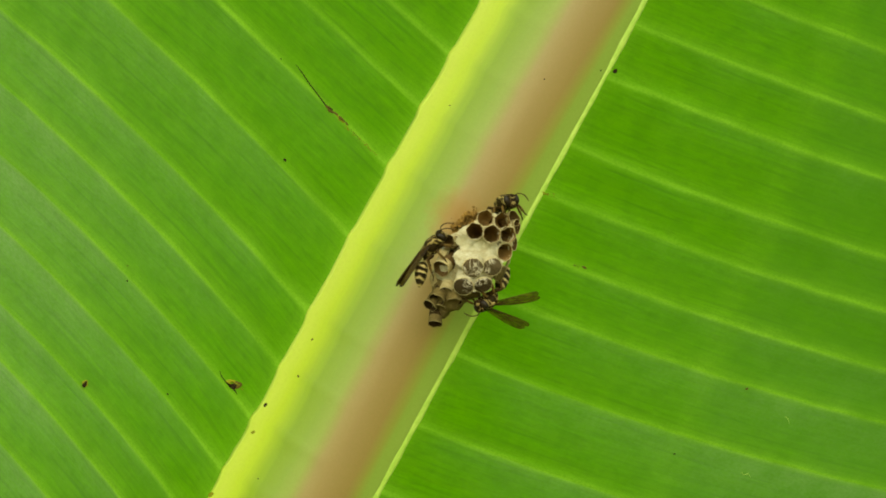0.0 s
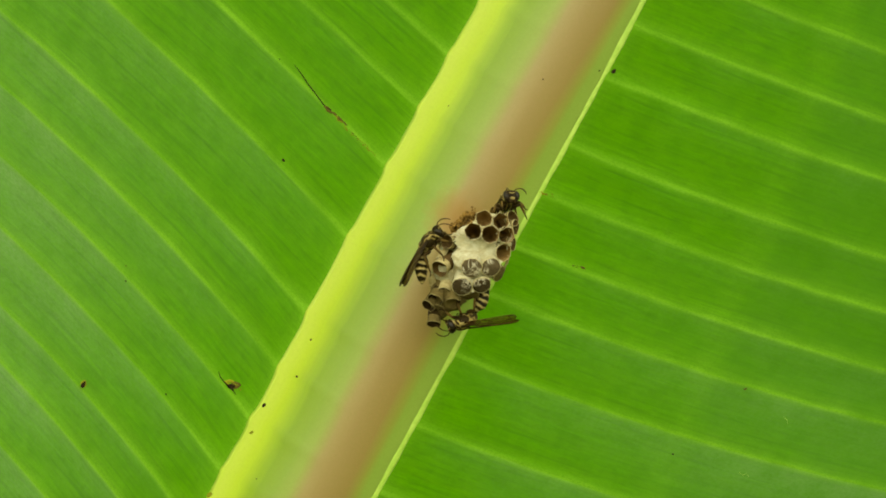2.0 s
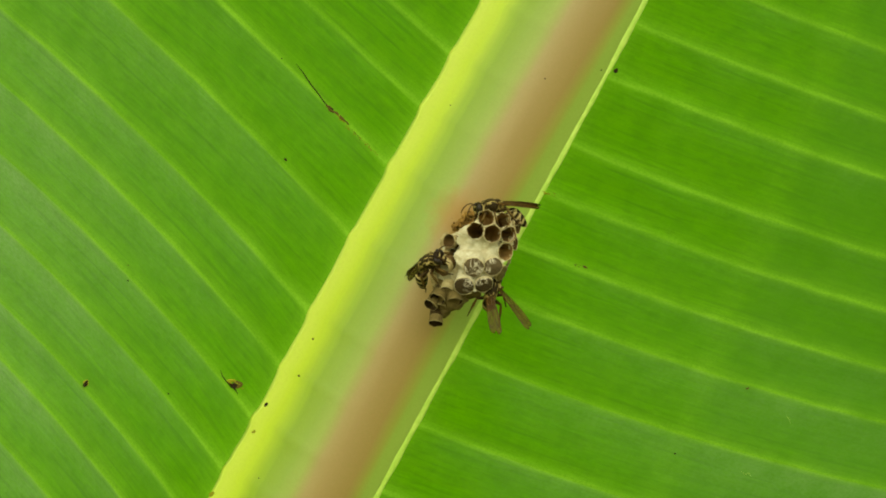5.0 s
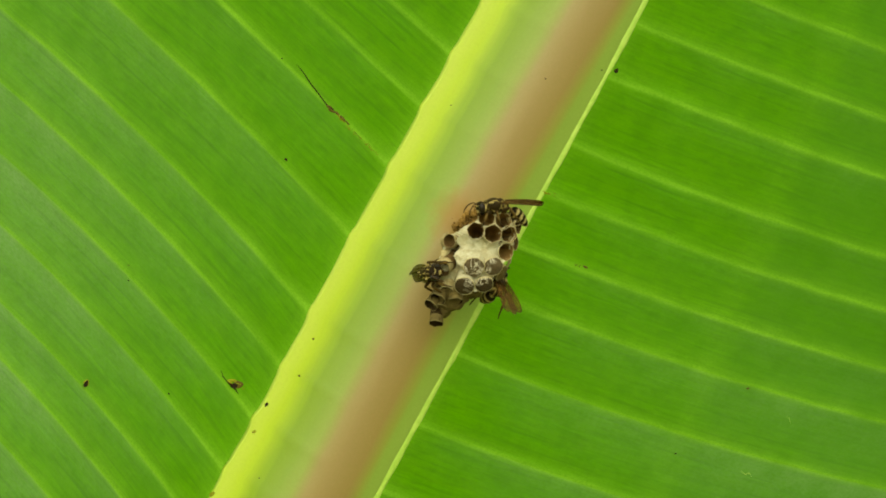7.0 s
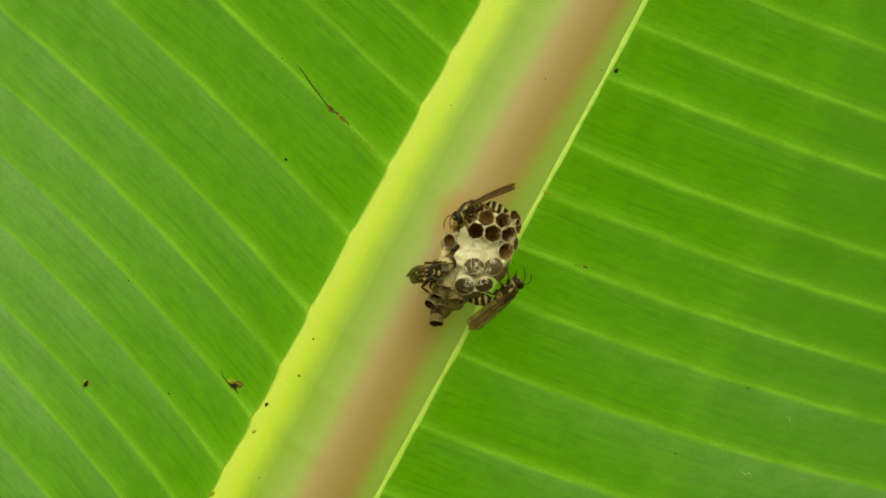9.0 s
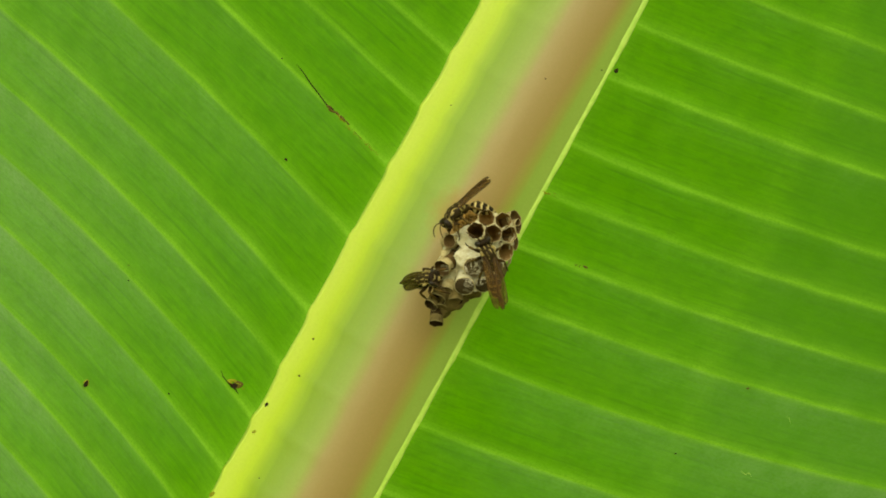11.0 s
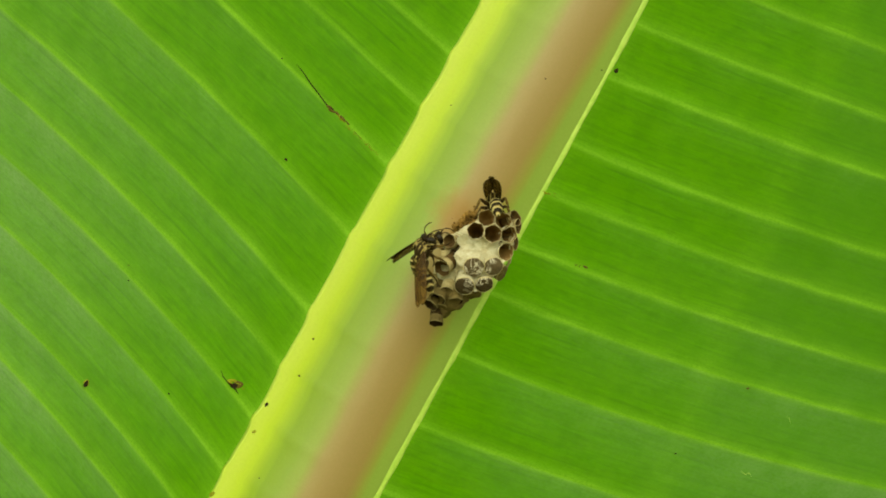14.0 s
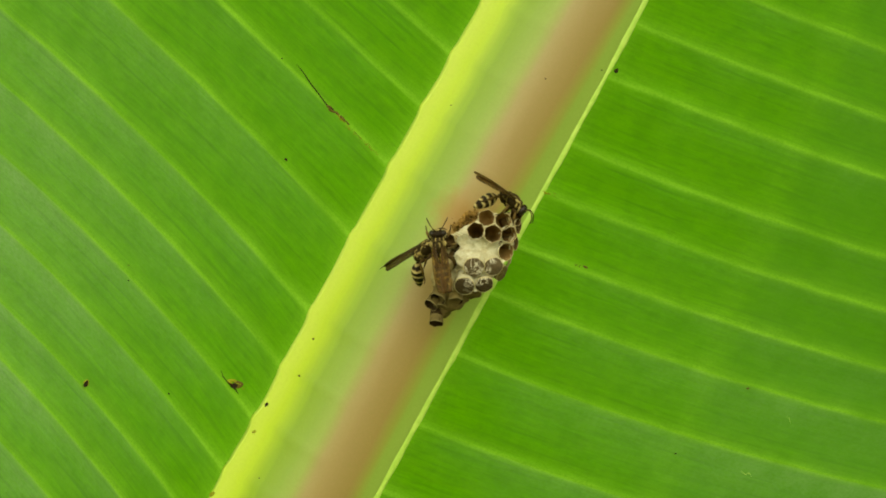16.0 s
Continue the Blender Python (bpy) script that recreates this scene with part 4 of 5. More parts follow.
def build_wasp(label, film):
    w = thing("wasp", Matrix(), label, "wasp", "wasps on the nest")
    bm = bmesh.new()
    egg(bm, mm(0.35, 0, 0.15), (0.0021, 0.00162, 0.0016), 18, 12)
    egg(bm, mm(1.75, 0, 0.15), (0.0010, 0.00150, 0.0013), 16, 8)
    egg(bm, mm(-1.25, 0, 0.72), (0.0008, 0.00125, 0.00085), 14, 8)
    egg(bm, mm(-1.75, 0, -0.05), (0.0014, 0.00135, 0.0013), 16, 10, lambda u: 1.0 + 0.12 * u)
    egg(bm, mm(0.2, 0, -0.85), (0.0017, 0.00125, 0.00095), 14, 8)
    part("thorax", grown(bm), THORAX, w, "black thorax with broken yellow lines")
    bm = bmesh.new()
    egg(bm, mm(3.2, 0, -0.3), (0.0009, 0.00168, 0.0015), 18, 10)
    tube(bm, [mm(2.4, 0, 0.05), mm(3.2, 0, -0.05)], 0.0006, 8)
    head = part("head", grown(bm), HEAD, w, "dark head with pale yellow face")
    bm = bmesh.new()
    egg(bm, mm(3.80, 0, -0.95), (0.00036, 0.00062, 0.00045), 12, 8)
    part("face_plate", grown(bm), FACE, head, "pale yellow face plate")
    bm = bmesh.new()
    tube(bm, [mm(3.95, -0.62, 0.35), mm(4.08, -0.2, 0.12), mm(4.08, 0.2, 0.12), mm(3.95, 0.62, 0.35)], 0.00014, 6)
    part("brow_line", grown(bm), FACE, head, "thin pale yellow line between the eyes")
    for sd in (1, -1):
        bm = bmesh.new()
        egg(bm, mm(3.4, sd * 1.18, -0.15), (0.00068, 0.00062, 0.0011), 12, 8)
        part("eye", grown(bm), EYE, head, "glossy black eye")
        bm = bmesh.new()
        tube(bm, [mm(2.72, sd * 1.25, 0.75), mm(2.55, sd * 1.45, 0.1), mm(2.62, sd * 1.42, -0.6), mm(2.85, sd * 1.15, -1.2)], [0.00008, 0.00022, 0.00022, 0.00008], 6)
        part("cheek_line", grown(bm), FACE, head, "pale yellow line behind the eye")
        bm = bmesh.new()
        tube(bm, [mm(3.85, sd * 0.35, 0.3), mm(4.3, sd * 0.70, 0.70), mm(4.65, sd * 1.00, 0.85), mm(5.4, sd * 1.45, 0.60), mm(6.0, sd * 1.80, 0.05), mm(6.4, sd * 2.05, -0.65), mm(6.6, sd * 2.15, -1.30)],
             [0.00015, 0.00014, 0.00010, 0.00012, 0.00013, 0.00012, 0.00007], 8)
        part("antenna", grown(bm), FEELER, head, "dark brown antenna")
        bm = bmesh.new()
        egg(bm, mm(3.7, sd * 0.36, -1.45), (0.00035, 0.00036, 0.0006), 8, 6)
        part("mandible", grown(bm), LIMB, head)
        bm = bmesh.new()
        egg(bm, mm(1.25, sd * 1.42, 0.85), (0.00062, 0.00034, 0.00030), 10, 6)
        part("tegula", grown(bm), FACE, w, "pale yellow scale over the wing root")
    bm = wasp_abdomen()
    bmesh.ops.scale(bm, vec=(1.10, 1.06, 1.06), verts=bm.verts)
    ab = part("abdomen", bm, BANDS, w, "black and cream banded abdomen")
    ab.location = HINGE_ABDOMEN * MM
    wings = []
    for k, sd in enumerate((1, -1)):
        bm = wasp_wing()
        if sd < 0:
            for v in bm.verts:
                v.co.y = -v.co.y
        wing = part("wing", bm, film, w, "smoky brown folded wing with frayed tip")
        wing.location = HINGE_WING[k] * MM
        bm = bmesh.new()
        tube(bm, [mm(0.3, 0, 0.02), mm(-5.0, -sd * 0.72, 0.2), mm(-10.0, -sd * 1.06, 0.22), mm(-14.6, -sd * 0.95, 0.02)], [0.00026, 0.00018, 0.00013, 0.00006], 6)
        tube(bm, [mm(-0.5, sd * 0.1, 0.12), mm(-5.0, sd * 0.12, 0.36), mm(-9.0, sd * 0.05, 0.42), mm(-12.5, sd * 0.3, 0.28)], [0.00014, 0.00011, 0.00009, 0.00004], 5)
        tube(bm, [mm(-5.5, sd * 0.12, 0.38), mm(-7.2, -sd * 0.45, 0.42), mm(-8.6, -sd * 0.9, 0.26)], 0.00005, 5)
        tube(bm, [mm(-6.0, sd * 0.12, 0.38), mm(-8.5, sd * 0.8, 0.34), mm(-11.0, sd * 1.0, 0.24)], 0.00005, 5)
        part("wing_vein", bm, LIMB, wing, "dark thickened wing veins")
        wings.append(wing)
        legs = ([(1.4, 0.8, -1.2), (2.5, 2.0, -1.2), (3.3, 2.4, -2.8), (3.7, 2.5, -3.5), (4.4, 2.6, -3.9)],
                [(0.2, 0.9, -1.4), (0.5, 2.7, -0.9), (0.3, 3.5, -2.9), (0.0, 3.8, -3.7), (-0.5, 4.1, -4.0)],
                [(-1.2, 0.9, -1.3), (-2.4, 2.6, -0.3), (-3.9, 3.1, -2.6), (-4.5, 3.3, -3.5), (-5.3, 3.5, -4.0)])
        for hip, knee, ankle, pad, claw in legs:
            hip, knee, ankle, pad, claw = (mm(x, sd * y, z) for x, y, z in (hip, knee, ankle, pad, claw))
            bm = bmesh.new()
            tube(bm, [hip, hip.lerp(knee, 0.35), hip.lerp(knee, 0.8), knee], [0.00026, 0.00042, 0.00034, 0.00024], 8)
            leg = part("leg", grown(bm), LIMB, w, "dark brown leg")
            bm = bmesh.new()
            tube(bm, [knee, knee.lerp(ankle, 0.15), knee.lerp(ankle, 0.7), ankle], [0.00018, 0.00024, 0.00029, 0.00023], 8)
            part("shin", grown(bm), SHIN, leg, "yellowish brown shin")
            bm = bmesh.new()
            tube(bm, [ankle, ankle.lerp(pad, 0.5), pad, pad.lerp(claw, 0.5), claw], [0.00017, 0.00015, 0.00016, 0.00012, 0.00010], 6)
            part("foot", grown(bm), LIMB, leg)
    return w, ab, wings


def facing(forward, up):
    """A turn whose x axis is forward and whose z axis is as near to up as can be."""
    x = Vector(forward).normalized()
    z = Vector(up)
    z = (z - x * z.dot(x)).normalized()
    y = z.cross(x)
    return Matrix((x, y, z)).transposed()


def key(t, at, forward, up, abdomen=None, left=None, right=None, face=None):
    """One moment of a wasp, in the space of the place: where its thorax is, which way its head and its back point,
    which way its abdomen and its wings reach, and which way the wings' flat sides face."""
    turn = facing(forward, up)
    back = turn.transposed()
    body = PLACE @ Matrix.Translation(HANG @ mm(*at)) @ turn.to_4x4()
    tail = back @ Vector(abdomen).normalized() if abdomen else Vector((-0.85, 0, -0.5))
    parts = [Matrix.Translation(HINGE_ABDOMEN * MM) @ facing(-tail, (0.3, 0, 1)).to_4x4()]
    for hinge, way, sd in zip(HINGE_WING, (left, right), (1, -1)):
        d = back @ Vector(way).normalized() if way else Vector((-0.97, sd * 0.10, 0.16))
        d = (d + Vector((0, -sd * 0.075, 0))).normalized()
        parts.append(Matrix.Translation(hinge * MM) @ facing(-d, back @ Vector(face) if face else (0.05, sd * 0.4, 0.9)).to_4x4())
    return t, body, parts


def fly(made, rows):
    """Keys one wasp and its moving parts."""
    w, ab, wings = made
    walk(w, [(t, body) for t, body, parts in rows])
    for i, ob in enumerate((ab, *wings)):
        walk(ob, [(t, parts[i]) for t, body, parts in rows])


UPPER_WASP = build_wasp("dark brown and yellow wasp crawling over the nest's upper rim", WING)
SIDE_WASP = build_wasp("dark brown and yellow wasp clinging to the side of the nest", DARK_WING)
LOWER_WASP = build_wasp("dark brown and yellow wasp climbing round lower nest cells", RED_WING)


def motions():
    fly(UPPER_WASP, [
        key(0.00, (17.51, 13.27, 14.0), (0.45, 0.20, 0.87), (-0.15, 0.95, -0.10), (-0.10, -0.50, -0.85), (-0.20, -0.43, -0.88), (-0.20, -0.44, -0.88)),
        key(0.50, (18.36, 13.11, 14.0), (0.50, 0.20, 0.84), (-0.15, 0.95, -0.10), (-0.10, -0.50, -0.85), (-0.20, -0.43, -0.88), (-0.20, -0.44, -0.88)),
        key(1.00, (18.64, 13.16, 14.0), (0.48, 0.18, 0.85), (-0.15, 0.95, -0.10), (-0.10, -0.50, -0.85), (-0.20, -0.43, -0.88), (-0.20, -0.44, -0.88)),
        key(1.50, (18.87, 13.10, 14.0), (0.50, 0.15, 0.85), (-0.15, 0.95, -0.10), (-0.10, -0.50, -0.85), (-0.20, -0.43, -0.88), (-0.20, -0.44, -0.88)),
        key(2.00, (18.73, 13.55, 14.0), (0.25, 0.40, 0.85), (-0.10, 0.90, -0.30), (-0.10, -0.50, -0.85), (-0.20, -0.43, -0.88), (-0.20, -0.44, -0.88)),
        key(2.20, (17.37, 13.29, 14.0), (-0.40, 0.25, 0.87), (-0.05, 0.95, -0.20), (0.10, -0.50, -0.85), (0.21, -0.42, -0.88), (0.21, -0.42, -0.88)),
        key(2.50, (16.77, 13.19, 14.0), (-0.50, 0.20, 0.82), (0.00, 0.95, -0.10), (0.30, -0.50, -0.80), (0.37, -0.40, -0.84), (0.38, -0.40, -0.83)),
        key(3.00, (15.55, 12.67, 14.0), (-0.85, 0.05, 0.50), (0.10, 0.95, 0.00), (0.75, -0.50, -0.40), (0.76, -0.48, -0.45), (0.75, -0.49, -0.45)),
        key(3.50, (14.70, 12.35, 14.0), (-0.90, -0.05, 0.40), (0.10, 0.95, 0.10), (0.80, -0.50, -0.30), (0.87, -0.33, -0.35), (0.87, -0.35, -0.35)),
        key(4.00, (13.41, 12.14, 14.0), (-0.93, -0.10, 0.35), (0.10, 0.95, 0.10), (0.80, -0.50, -0.20), (0.94, -0.09, -0.33), (0.94, -0.11, -0.33)),
        key(6.30, (14.89, 12.08, 19.0), (-0.95, -0.05, 0.25), (0.10, 0.95, 0.10), (0.75, -0.50, -0.45), (0.96, -0.06, -0.28), (0.96, -0.07, -0.29)),
        key(7.00, (14.54, 12.08, 19.0), (-0.95, -0.08, 0.25), (0.10, 0.95, 0.10), (0.75, -0.50, -0.45), (0.96, -0.01, -0.28), (0.96, -0.03, -0.29)),
        key(7.50, (14.44, 12.08, 19.0), (-0.95, -0.08, 0.25), (0.10, 0.95, 0.10), (0.75, -0.50, -0.45), (0.96, -0.01, -0.28), (0.96, -0.03, -0.29)),
        key(8.00, (13.81, 12.25, 19.0), (-0.95, -0.12, 0.25), (0.00, 0.95, 0.10), (0.75, -0.45, -0.48), (0.96, 0.02, -0.28), (0.96, 0.00, -0.29)),
        key(8.50, (10.45, 12.08, 19.0), (-0.88, -0.40, 0.25), (-0.30, 0.92, 0.20), (0.80, -0.45, -0.40), (0.96, 0.25, -0.15), (0.96, 0.24, -0.16)),
        key(9.00, (7.44, 11.28, 16.0), (-0.82, -0.50, 0.25), (-0.45, 0.87, 0.20), (0.95, -0.20, 0.10), (0.91, 0.40, -0.06), (0.92, 0.39, -0.09)),
        key(11.30, (3.46, 10.15, 18.0), (-0.66, -0.70, 0.25), (-0.68, 0.65, 0.35), (0.97, -0.12, 0.10), (0.73, 0.68, -0.32), (0.74, 0.67, -0.36)),
        key(11.70, (3.58, 10.26, 18.0), (-0.67, -0.70, 0.25), (-0.68, 0.65, 0.35), (0.97, -0.12, 0.10), (0.73, 0.68, -0.32), (0.74, 0.67, -0.36)),
        key(12.00, (4.70, 9.42, 18.0), (-0.66, -0.70, 0.25), (-0.68, 0.65, 0.35), (0.95, -0.15, 0.10), (0.70, 0.72, -0.32), (0.70, 0.71, -0.36)),
        key(12.50, (5.32, 10.84, 18.0), (-0.75, -0.62, 0.25), (-0.62, 0.72, 0.35), (0.90, -0.25, 0.10), (0.82, 0.58, -0.32), (0.82, 0.57, -0.36)),
        key(13.00, (6.73, 12.00, 17.0), (-0.72, -0.62, 0.25), (-0.60, 0.72, 0.35), (0.87, -0.35, 0.15), (0.84, 0.54, -0.32), (0.84, 0.54, -0.36)),
        key(13.30, (9.87, 12.73, 16.0), (-0.45, -0.45, -0.72), (-0.50, 0.80, -0.10), (0.60, -0.42, 0.60), (0.42, 0.39, 0.82), (0.43, 0.38, 0.81)),
        key(13.50, (10.83, 12.80, 16.0), (-0.35, -0.42, -0.82), (-0.50, 0.80, -0.10), (0.50, -0.45, 0.70), (0.28, 0.34, 0.89), (0.30, 0.34, 0.89)),
        key(14.00, (14.26, 13.27, 15.0), (0.10, -0.42, -0.90), (0.00, 0.85, -0.40), (0.22, -0.50, 0.84), (-0.09, 0.35, 0.93), (-0.07, 0.35, 0.93)),
        key(14.20, (14.43, 13.27, 15.0), (0.18, -0.42, -0.88), (0.05, 0.85, -0.40), (0.20, -0.50, 0.84), (-0.16, 0.35, 0.92), (-0.14, 0.36, 0.92)),
        key(14.35, (14.62, 13.52, 15.0), (0.60, -0.42, -0.65), (0.20, 0.85, -0.20), (0.00, -0.70, 0.70), (-0.40, 0.28, 0.87), (-0.39, 0.29, 0.88)),
        key(14.50, (14.94, 13.30, 16.0), (0.85, -0.40, -0.25), (0.35, 0.90, 0.10), (-0.20, -0.85, 0.45), (-0.60, 0.22, 0.77), (-0.60, 0.23, 0.77)),
        key(15.00, (16.06, 13.35, 16.0), (0.85, -0.50, -0.05), (0.40, 0.88, 0.15), (-0.22, -0.90, 0.38), (-0.66, 0.22, 0.72), (-0.66, 0.23, 0.72)),
        key(15.50, (18.33, 13.65, 16.0), (0.82, -0.55, 0.05), (0.45, 0.85, 0.15), (-0.65, -0.58, 0.45), (-0.76, 0.32, 0.56), (-0.76, 0.33, 0.57)),
        key(16.00, (19.24, 13.63, 16.0), (0.77, -0.62, 0.10), (0.55, 0.80, 0.15), (-0.82, -0.35, 0.40), (-0.75, 0.42, 0.51), (-0.75, 0.42, 0.51)),
    ])
    fly(SIDE_WASP, [
        key(0.00, (-2.96, 0.77, 17.0), (0.60, 0.75, 0.20), (-0.80, 0.50, 0.25), (-0.30, -0.92, 0.30), (-0.60, -0.80, -0.01), (-0.59, -0.81, -0.04)),
        key(0.50, (-3.09, 1.17, 17.0), (0.62, 0.74, 0.20), (-0.80, 0.50, 0.25), (-0.22, -0.95, 0.30), (-0.58, -0.81, -0.01), (-0.57, -0.82, -0.04)),
        key(1.00, (-2.81, 1.73, 17.0), (0.70, 0.70, 0.20), (-0.75, 0.55, 0.25), (-0.05, -0.98, 0.20), (-0.54, -0.84, -0.01), (-0.53, -0.85, -0.04)),
        key(1.50, (-2.81, 1.61, 17.0), (0.62, 0.75, 0.20), (-0.78, 0.55, 0.25), (-0.10, -0.98, 0.20), (-0.54, -0.84, -0.01), (-0.53, -0.85, -0.04)),
        key(2.00, (-3.40, 2.06, 17.0), (0.60, 0.76, 0.20), (-0.80, 0.50, 0.25), (-0.12, -0.98, 0.20), (-0.48, -0.88, -0.01), (-0.47, -0.88, -0.04)),
        key(2.50, (-4.61, 1.42, 17.0), (0.50, 0.82, 0.20), (-0.82, 0.45, 0.25), (-0.05, -0.98, 0.20), (-0.43, -0.90, -0.01), (-0.42, -0.91, -0.04)),
        key(3.00, (-6.15, -0.39, 17.0), (0.45, 0.85, 0.20), (-0.85, 0.40, 0.25), (0.10, -0.98, 0.20), (-0.36, -0.93, -0.01), (-0.35, -0.93, -0.04)),
        key(3.50, (-5.81, -0.43, 17.0), (0.45, 0.85, 0.20), (-0.85, 0.40, 0.25), (0.15, -0.98, 0.20), (-0.34, -0.94, -0.01), (-0.33, -0.94, -0.04)),
        key(4.00, (-5.44, -1.36, 18.0), (0.50, 0.70, 0.50), (-0.80, 0.40, 0.35), (0.15, -0.85, 0.30), (-0.38, -0.66, -0.64), (-0.37, -0.66, -0.65)),
        key(5.20, (-3.86, -4.15, 19.0), (0.60, 0.30, 0.70), (-0.60, 0.50, 0.60), (-0.10, -0.60, -0.75), (-0.39, -0.29, -0.87), (-0.39, -0.30, -0.87)),
        key(6.30, (-3.95, -6.75, 20.0), (0.38, 0.10, 0.92), (-0.90, 0.15, 0.35), (-0.10, -0.15, -0.97), (-0.36, -0.02, -0.93), (-0.34, -0.06, -0.93)),
        key(7.00, (-3.95, -6.75, 20.0), (0.38, 0.10, 0.92), (-0.90, 0.15, 0.35), (-0.10, -0.15, -0.97), (-0.30, -0.02, -0.95), (-0.28, -0.06, -0.95)),
        key(7.50, (-4.05, -6.85, 20.0), (0.38, 0.10, 0.92), (-0.90, 0.15, 0.35), (-0.10, -0.15, -0.97), (-0.24, -0.02, -0.97), (-0.22, -0.06, -0.97)),
        key(8.00, (-4.20, -6.65, 20.0), (0.38, 0.10, 0.92), (-0.90, 0.15, 0.35), (-0.10, -0.15, -0.97), (-0.24, -0.02, -0.97), (-0.22, -0.06, -0.97)),
        key(8.50, (-4.30, -6.60, 20.0), (0.40, 0.10, 0.91), (-0.90, 0.15, 0.35), (-0.10, -0.15, -0.97), (-0.24, -0.02, -0.97), (-0.22, -0.06, -0.97)),
        key(9.00, (-4.55, -6.90, 20.0), (0.44, 0.10, 0.88), (-0.88, 0.18, 0.38), (-0.12, -0.12, -0.97), (-0.32, -0.05, -0.94), (-0.30, -0.09, -0.94)),
        key(11.30, (-4.85, -8.55, 19.0), (0.52, 0.12, 0.84), (-0.82, 0.20, 0.48), (-0.15, -0.12, -0.95), (-0.44, -0.09, -0.89), (-0.42, -0.13, -0.90)),
        key(12.00, (-4.75, -8.45, 19.0), (0.52, 0.14, 0.82), (-0.82, 0.20, 0.48), (-0.15, -0.12, -0.95), (-0.43, -0.10, -0.90), (-0.41, -0.14, -0.90)),
        key(12.50, (-6.12, -6.84, 19.0), (0.70, 0.40, 0.50), (-0.55, 0.55, 0.60), (-0.10, -0.45, -0.88), (-0.49, -0.43, -0.75), (-0.49, -0.45, -0.75)),
        key(12.70, (-6.47, -4.05, 18.0), (0.65, 0.65, 0.30), (-0.65, 0.55, 0.50), (0.15, -0.93, -0.10), (-0.50, -0.75, -0.43), (-0.49, -0.75, -0.43)),
        key(13.00, (-5.97, -3.43, 18.0), (0.58, 0.72, 0.30), (-0.75, 0.50, 0.40), (0.20, -0.95, 0.15), (-0.46, -0.86, -0.20), (-0.45, -0.87, -0.22)),
        key(13.50, (-5.53, 0.05, 17.0), (0.75, 0.60, 0.25), (-0.70, 0.60, 0.35), (0.05, -0.98, -0.10), (-0.52, -0.81, -0.25), (-0.51, -0.82, -0.27)),
        key(14.00, (-4.84, 1.75, 14.0), (0.88, 0.40, 0.10), (-0.50, 0.75, 0.30), (0.00, -0.95, -0.20), (-0.71, -0.41, -0.57), (-0.70, -0.42, -0.57)),
        key(14.50, (-4.35, 1.36, 13.0), (0.88, 0.40, 0.00), (-0.50, 0.75, 0.30), (-0.05, -0.85, -0.40), (-0.78, -0.27, -0.56), (-0.77, -0.28, -0.57)),
        key(15.00, (-4.74, 0.33, 13.0), (0.85, 0.45, 0.00), (-0.50, 0.75, 0.30), (-0.05, -0.75, -0.60), (-0.77, -0.30, -0.56), (-0.77, -0.30, -0.56)),
        key(15.50, (-5.03, -0.12, 13.0), (0.75, 0.60, 0.00), (-0.60, 0.70, 0.30), (-0.05, -0.75, -0.60), (-0.74, -0.41, -0.54), (-0.74, -0.41, -0.54)),
        key(16.00, (-5.30, -0.35, 14.0), (0.65, 0.70, 0.10), (-0.70, 0.60, 0.30), (-0.05, -0.80, -0.50), (-0.77, -0.43, -0.47), (-0.77, -0.44, -0.47)),
    ])
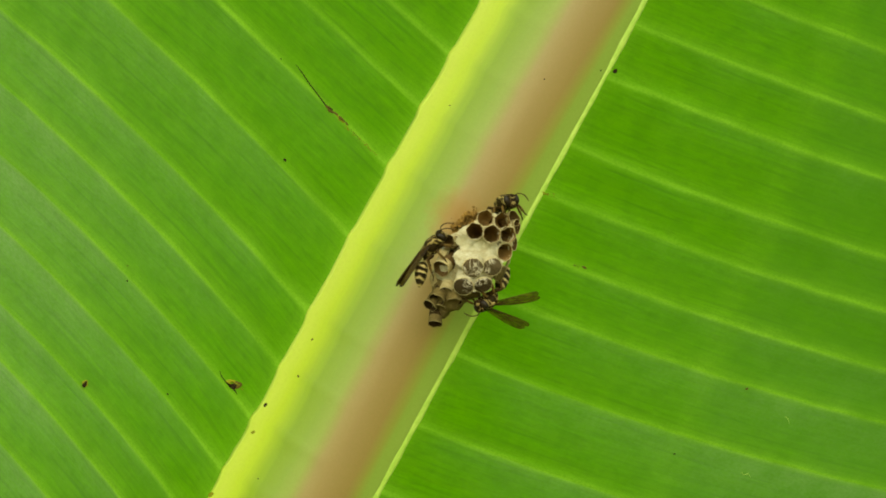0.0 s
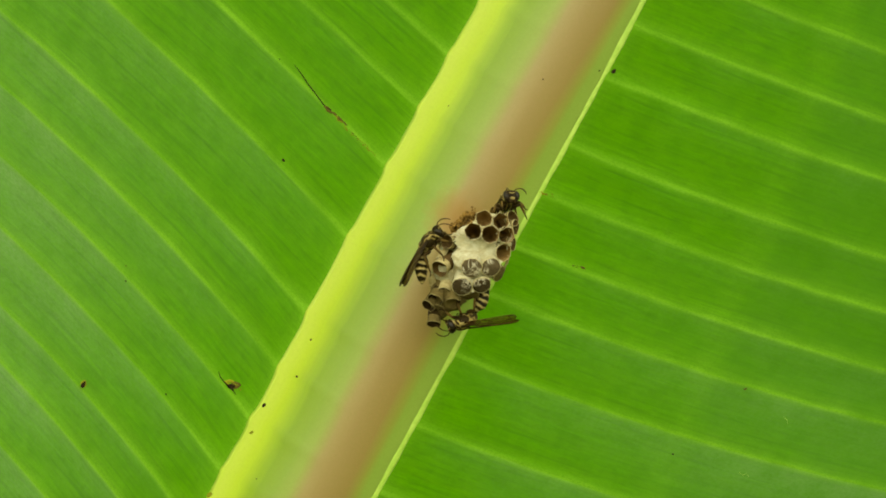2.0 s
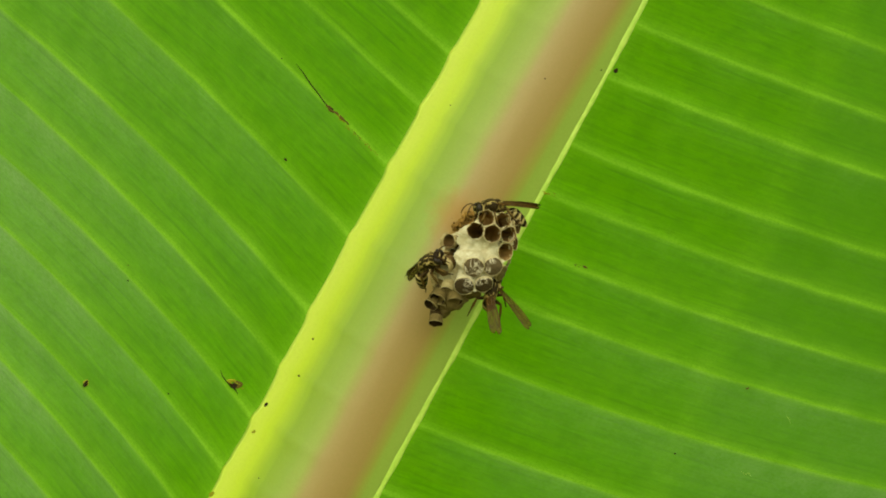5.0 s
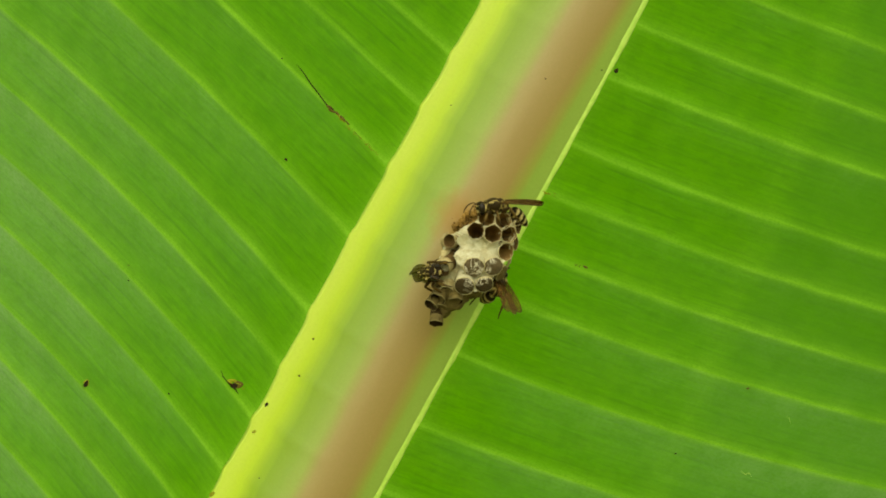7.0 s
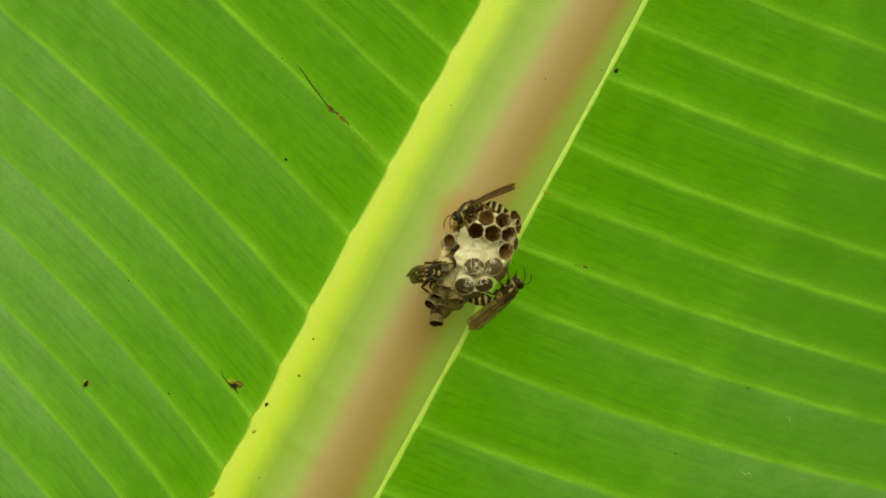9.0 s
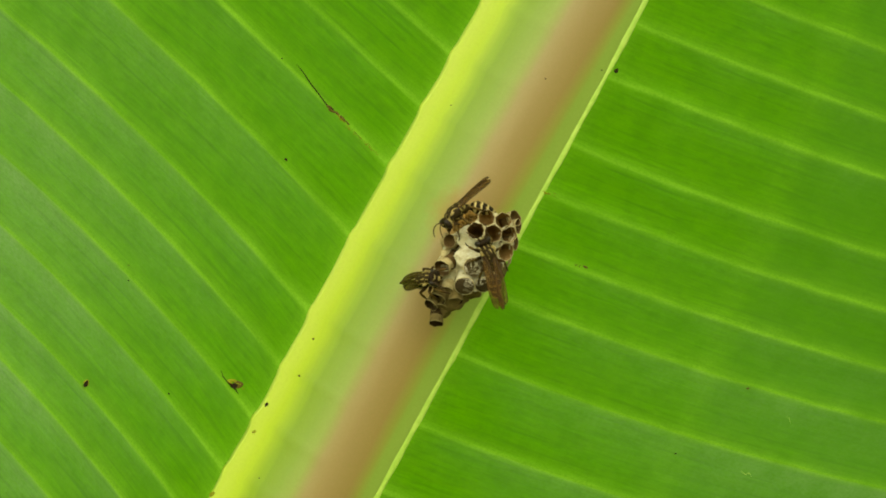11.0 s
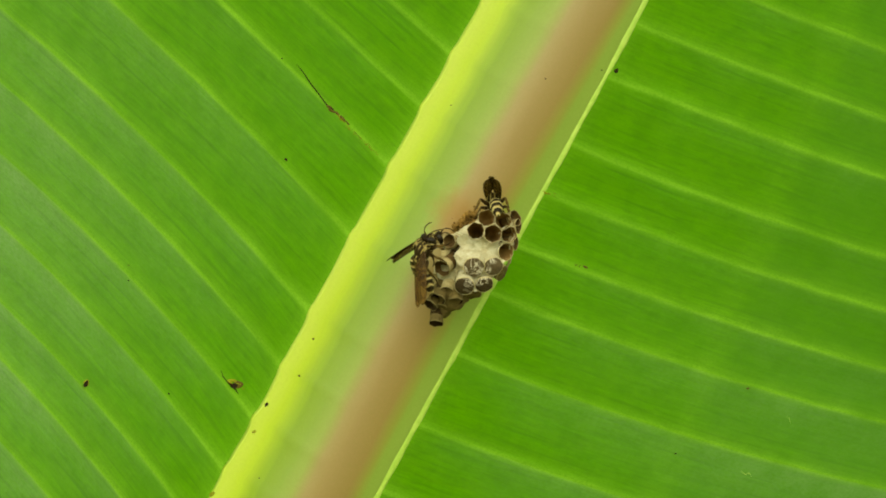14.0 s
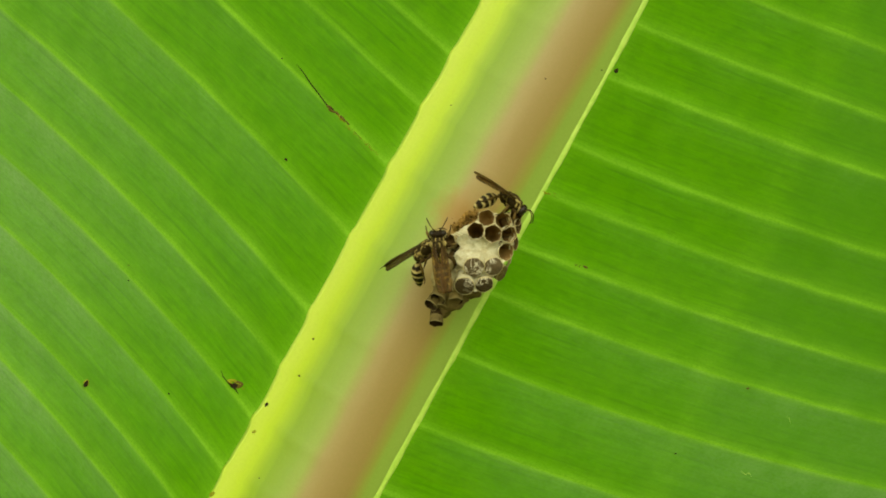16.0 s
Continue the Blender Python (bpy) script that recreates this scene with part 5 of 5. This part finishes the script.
    fly(LOWER_WASP, [
        key(0.00, (13.23, -14.31, 16.0), (-0.50, -0.42, 0.75), (0.35, -0.75, 0.10), (0.45, 0.55, -0.20), (0.73, -0.40, -0.55), (0.90, 0.15, -0.40), (0.10, -0.50, 0.85)),
        key(0.50, (12.60, -14.92, 16.0), (-0.52, -0.42, 0.73), (0.35, -0.75, 0.10), (0.45, 0.55, -0.20), (0.76, -0.38, -0.53), (0.92, 0.15, -0.35), (0.10, -0.50, 0.85)),
        key(1.00, (9.92, -17.92, 15.0), (-0.86, -0.42, 0.28), (0.30, -0.85, 0.45), (0.72, 0.66, 0.10), (0.98, -0.12, 0.15), (0.98, 0.20, -0.05)),
        key(1.50, (8.51, -18.60, 15.0), (-0.95, -0.20, 0.25), (0.15, -0.90, 0.45), (0.62, 0.78, 0.10), (1.00, 0.05, 0.07), (1.00, 0.08, 0.04)),
        key(2.00, (6.89, -20.18, 15.0), (-0.88, -0.40, 0.20), (0.30, -0.85, 0.45), (0.48, 0.86, 0.10), (0.99, 0.12, 0.04), (0.99, 0.13, 0.01)),
        key(2.50, (6.98, -20.15, 15.0), (-0.75, -0.45, 0.45), (0.40, -0.60, 0.70), (0.55, 0.65, 0.45), (0.51, -0.58, -0.63), (0.86, -0.05, -0.50)),
        key(2.70, (8.76, -18.09, 15.0), (-0.60, 0.40, -0.10), (0.10, -0.30, 0.90), (0.40, -0.20, -0.60), (0.35, -0.91, 0.20), (0.73, -0.68, 0.10)),
        key(3.00, (11.54, -13.99, 15.0), (0.15, 0.80, -0.50), (-0.10, -0.45, 0.85), (0.05, -0.12, -0.98), (-0.18, -0.96, 0.20), (0.41, -0.90, 0.15)),
        key(3.50, (13.24, -12.21, 15.0), (0.20, 0.80, -0.50), (-0.10, -0.45, 0.85), (0.05, -0.12, -0.98), (-0.14, -0.96, 0.25), (0.43, -0.87, 0.25)),
        key(4.00, (12.92, -12.13, 15.0), (0.20, 0.80, -0.50), (-0.10, -0.45, 0.85), (0.05, -0.12, -0.98), (0.00, -0.88, 0.47), (0.58, -0.69, 0.43)),
        key(6.30, (15.29, -11.68, 15.0), (0.20, 0.80, -0.50), (-0.10, -0.45, 0.85), (0.05, -0.12, -0.98), (0.16, -0.83, 0.53), (0.58, -0.72, 0.37)),
        key(6.60, (15.37, -11.28, 15.0), (0.20, 0.80, -0.50), (-0.10, -0.45, 0.85), (0.05, -0.12, -0.98), (0.32, -0.74, 0.59), (0.36, -0.74, 0.57)),
        key(7.00, (15.43, -10.18, 14.0), (0.20, 0.75, -0.60), (0.00, -0.50, 0.85), (-0.35, -0.10, -0.90), (0.20, -0.56, 0.80), (0.23, -0.56, 0.79), (0.10, 0.50, 0.85)),
        key(7.50, (16.12, -10.74, 14.0), (0.20, 0.80, -0.50), (0.20, -0.45, 0.85), (-0.45, -0.10, -0.85), (0.00, -0.74, 0.67), (0.02, -0.74, 0.67), (0.10, 0.60, 0.80)),
        key(8.00, (17.70, -9.44, 14.0), (0.25, 0.90, -0.30), (0.70, -0.30, 0.50), (-0.70, -0.35, -0.40), (-0.18, -0.90, 0.39), (-0.16, -0.90, 0.40), (0.20, 0.40, 0.90)),
        key(8.50, (18.67, -9.89, 14.0), (0.50, 0.85, 0.05), (0.75, -0.50, 0.40), (-0.95, -0.25, 0.00), (-0.62, -0.78, 0.05), (-0.61, -0.79, 0.05), (0.20, 0.30, 0.93)),
        key(9.00, (18.05, -12.30, 15.0), (0.76, 0.60, 0.15), (0.55, -0.65, 0.50), (-0.97, -0.10, 0.00), (-0.79, -0.61, 0.08), (-0.78, -0.62, 0.09), (0.10, 0.30, 0.93)),
        key(10.20, (16.46, -7.44, 22.0), (0.25, 0.95, 0.10), (0.35, -0.30, 0.85), (-0.30, -0.90, -0.10), (-0.12, -0.99, 0.10), (-0.09, -0.99, 0.10)),
        key(11.30, (11.95, -1.30, 28.0), (-0.45, 0.85, 0.10), (0.20, 0.00, 0.97), (0.15, -0.95, -0.15), (0.24, -0.96, 0.13), (0.27, -0.95, 0.12)),
        key(11.70, (12.45, -2.75, 28.0), (-0.25, 0.93, 0.10), (0.20, 0.00, 0.97), (0.20, -0.95, -0.15), (0.28, -0.95, 0.13), (0.31, -0.94, 0.12)),
        key(11.90, (11.92, -5.68, 28.0), (-0.45, 0.85, 0.15), (0.20, 0.05, 0.96), (0.35, -0.87, -0.20), (0.45, -0.87, 0.18), (0.48, -0.86, 0.18)),
        key(12.00, (11.95, -8.86, 27.0), (-0.72, 0.60, 0.20), (0.20, 0.10, 0.95), (0.50, -0.75, -0.20), (0.60, -0.68, 0.42), (0.62, -0.67, 0.41)),
        key(12.20, (11.33, -10.65, 26.0), (-0.90, 0.25, 0.20), (0.15, -0.10, 0.95), (0.62, -0.05, -0.75), (0.91, -0.29, 0.30), (0.92, -0.27, 0.29)),
        key(12.50, (8.07, -12.60, 25.0), (-0.95, -0.12, 0.15), (0.10, -0.35, 0.90), (0.62, 0.35, -0.70), (0.99, 0.10, 0.13), (0.98, 0.13, 0.13)),
        key(13.00, (1.04, -14.10, 22.0), (-0.94, 0.25, 0.20), (-0.10, -0.80, 0.55), (0.93, 0.22, 0.20), (0.97, -0.16, 0.16), (0.98, -0.15, 0.15)),
        key(13.50, (-2.96, -10.33, 22.0), (-0.55, 0.80, 0.20), (-0.75, -0.50, 0.40), (0.80, -0.50, 0.30), (0.42, -0.50, 0.76), (0.45, -0.48, 0.76), (0.20, 0.60, 0.75)),
        key(14.00, (-5.71, -1.06, 23.0), (0.35, 0.90, 0.15), (-0.75, 0.10, 0.60), (0.35, -0.90, 0.20), (-0.04, -0.99, 0.12), (-0.02, -0.99, 0.13)),
        key(14.50, (-4.48, -0.78, 24.0), (0.25, 0.93, 0.15), (-0.60, 0.00, 0.75), (0.25, -0.93, 0.10), (-0.08, -0.95, 0.30), (-0.06, -0.95, 0.30)),
        key(15.00, (-1.97, -1.42, 24.0), (0.05, 0.96, 0.20), (-0.20, -0.10, 0.95), (0.12, -0.97, -0.10), (0.00, -0.89, 0.46), (0.02, -0.89, 0.46)),
        key(15.50, (-1.59, -0.40, 24.0), (0.00, 0.96, 0.20), (-0.15, -0.10, 0.95), (0.14, -0.97, -0.10), (0.03, -0.89, 0.45), (0.05, -0.89, 0.45)),
        key(16.00, (-1.27, 0.11, 24.0), (-0.05, 0.96, 0.20), (-0.05, -0.10, 0.95), (0.17, -0.95, -0.10), (0.12, -0.82, 0.56), (0.13, -0.82, 0.56)),
    ])


motions()
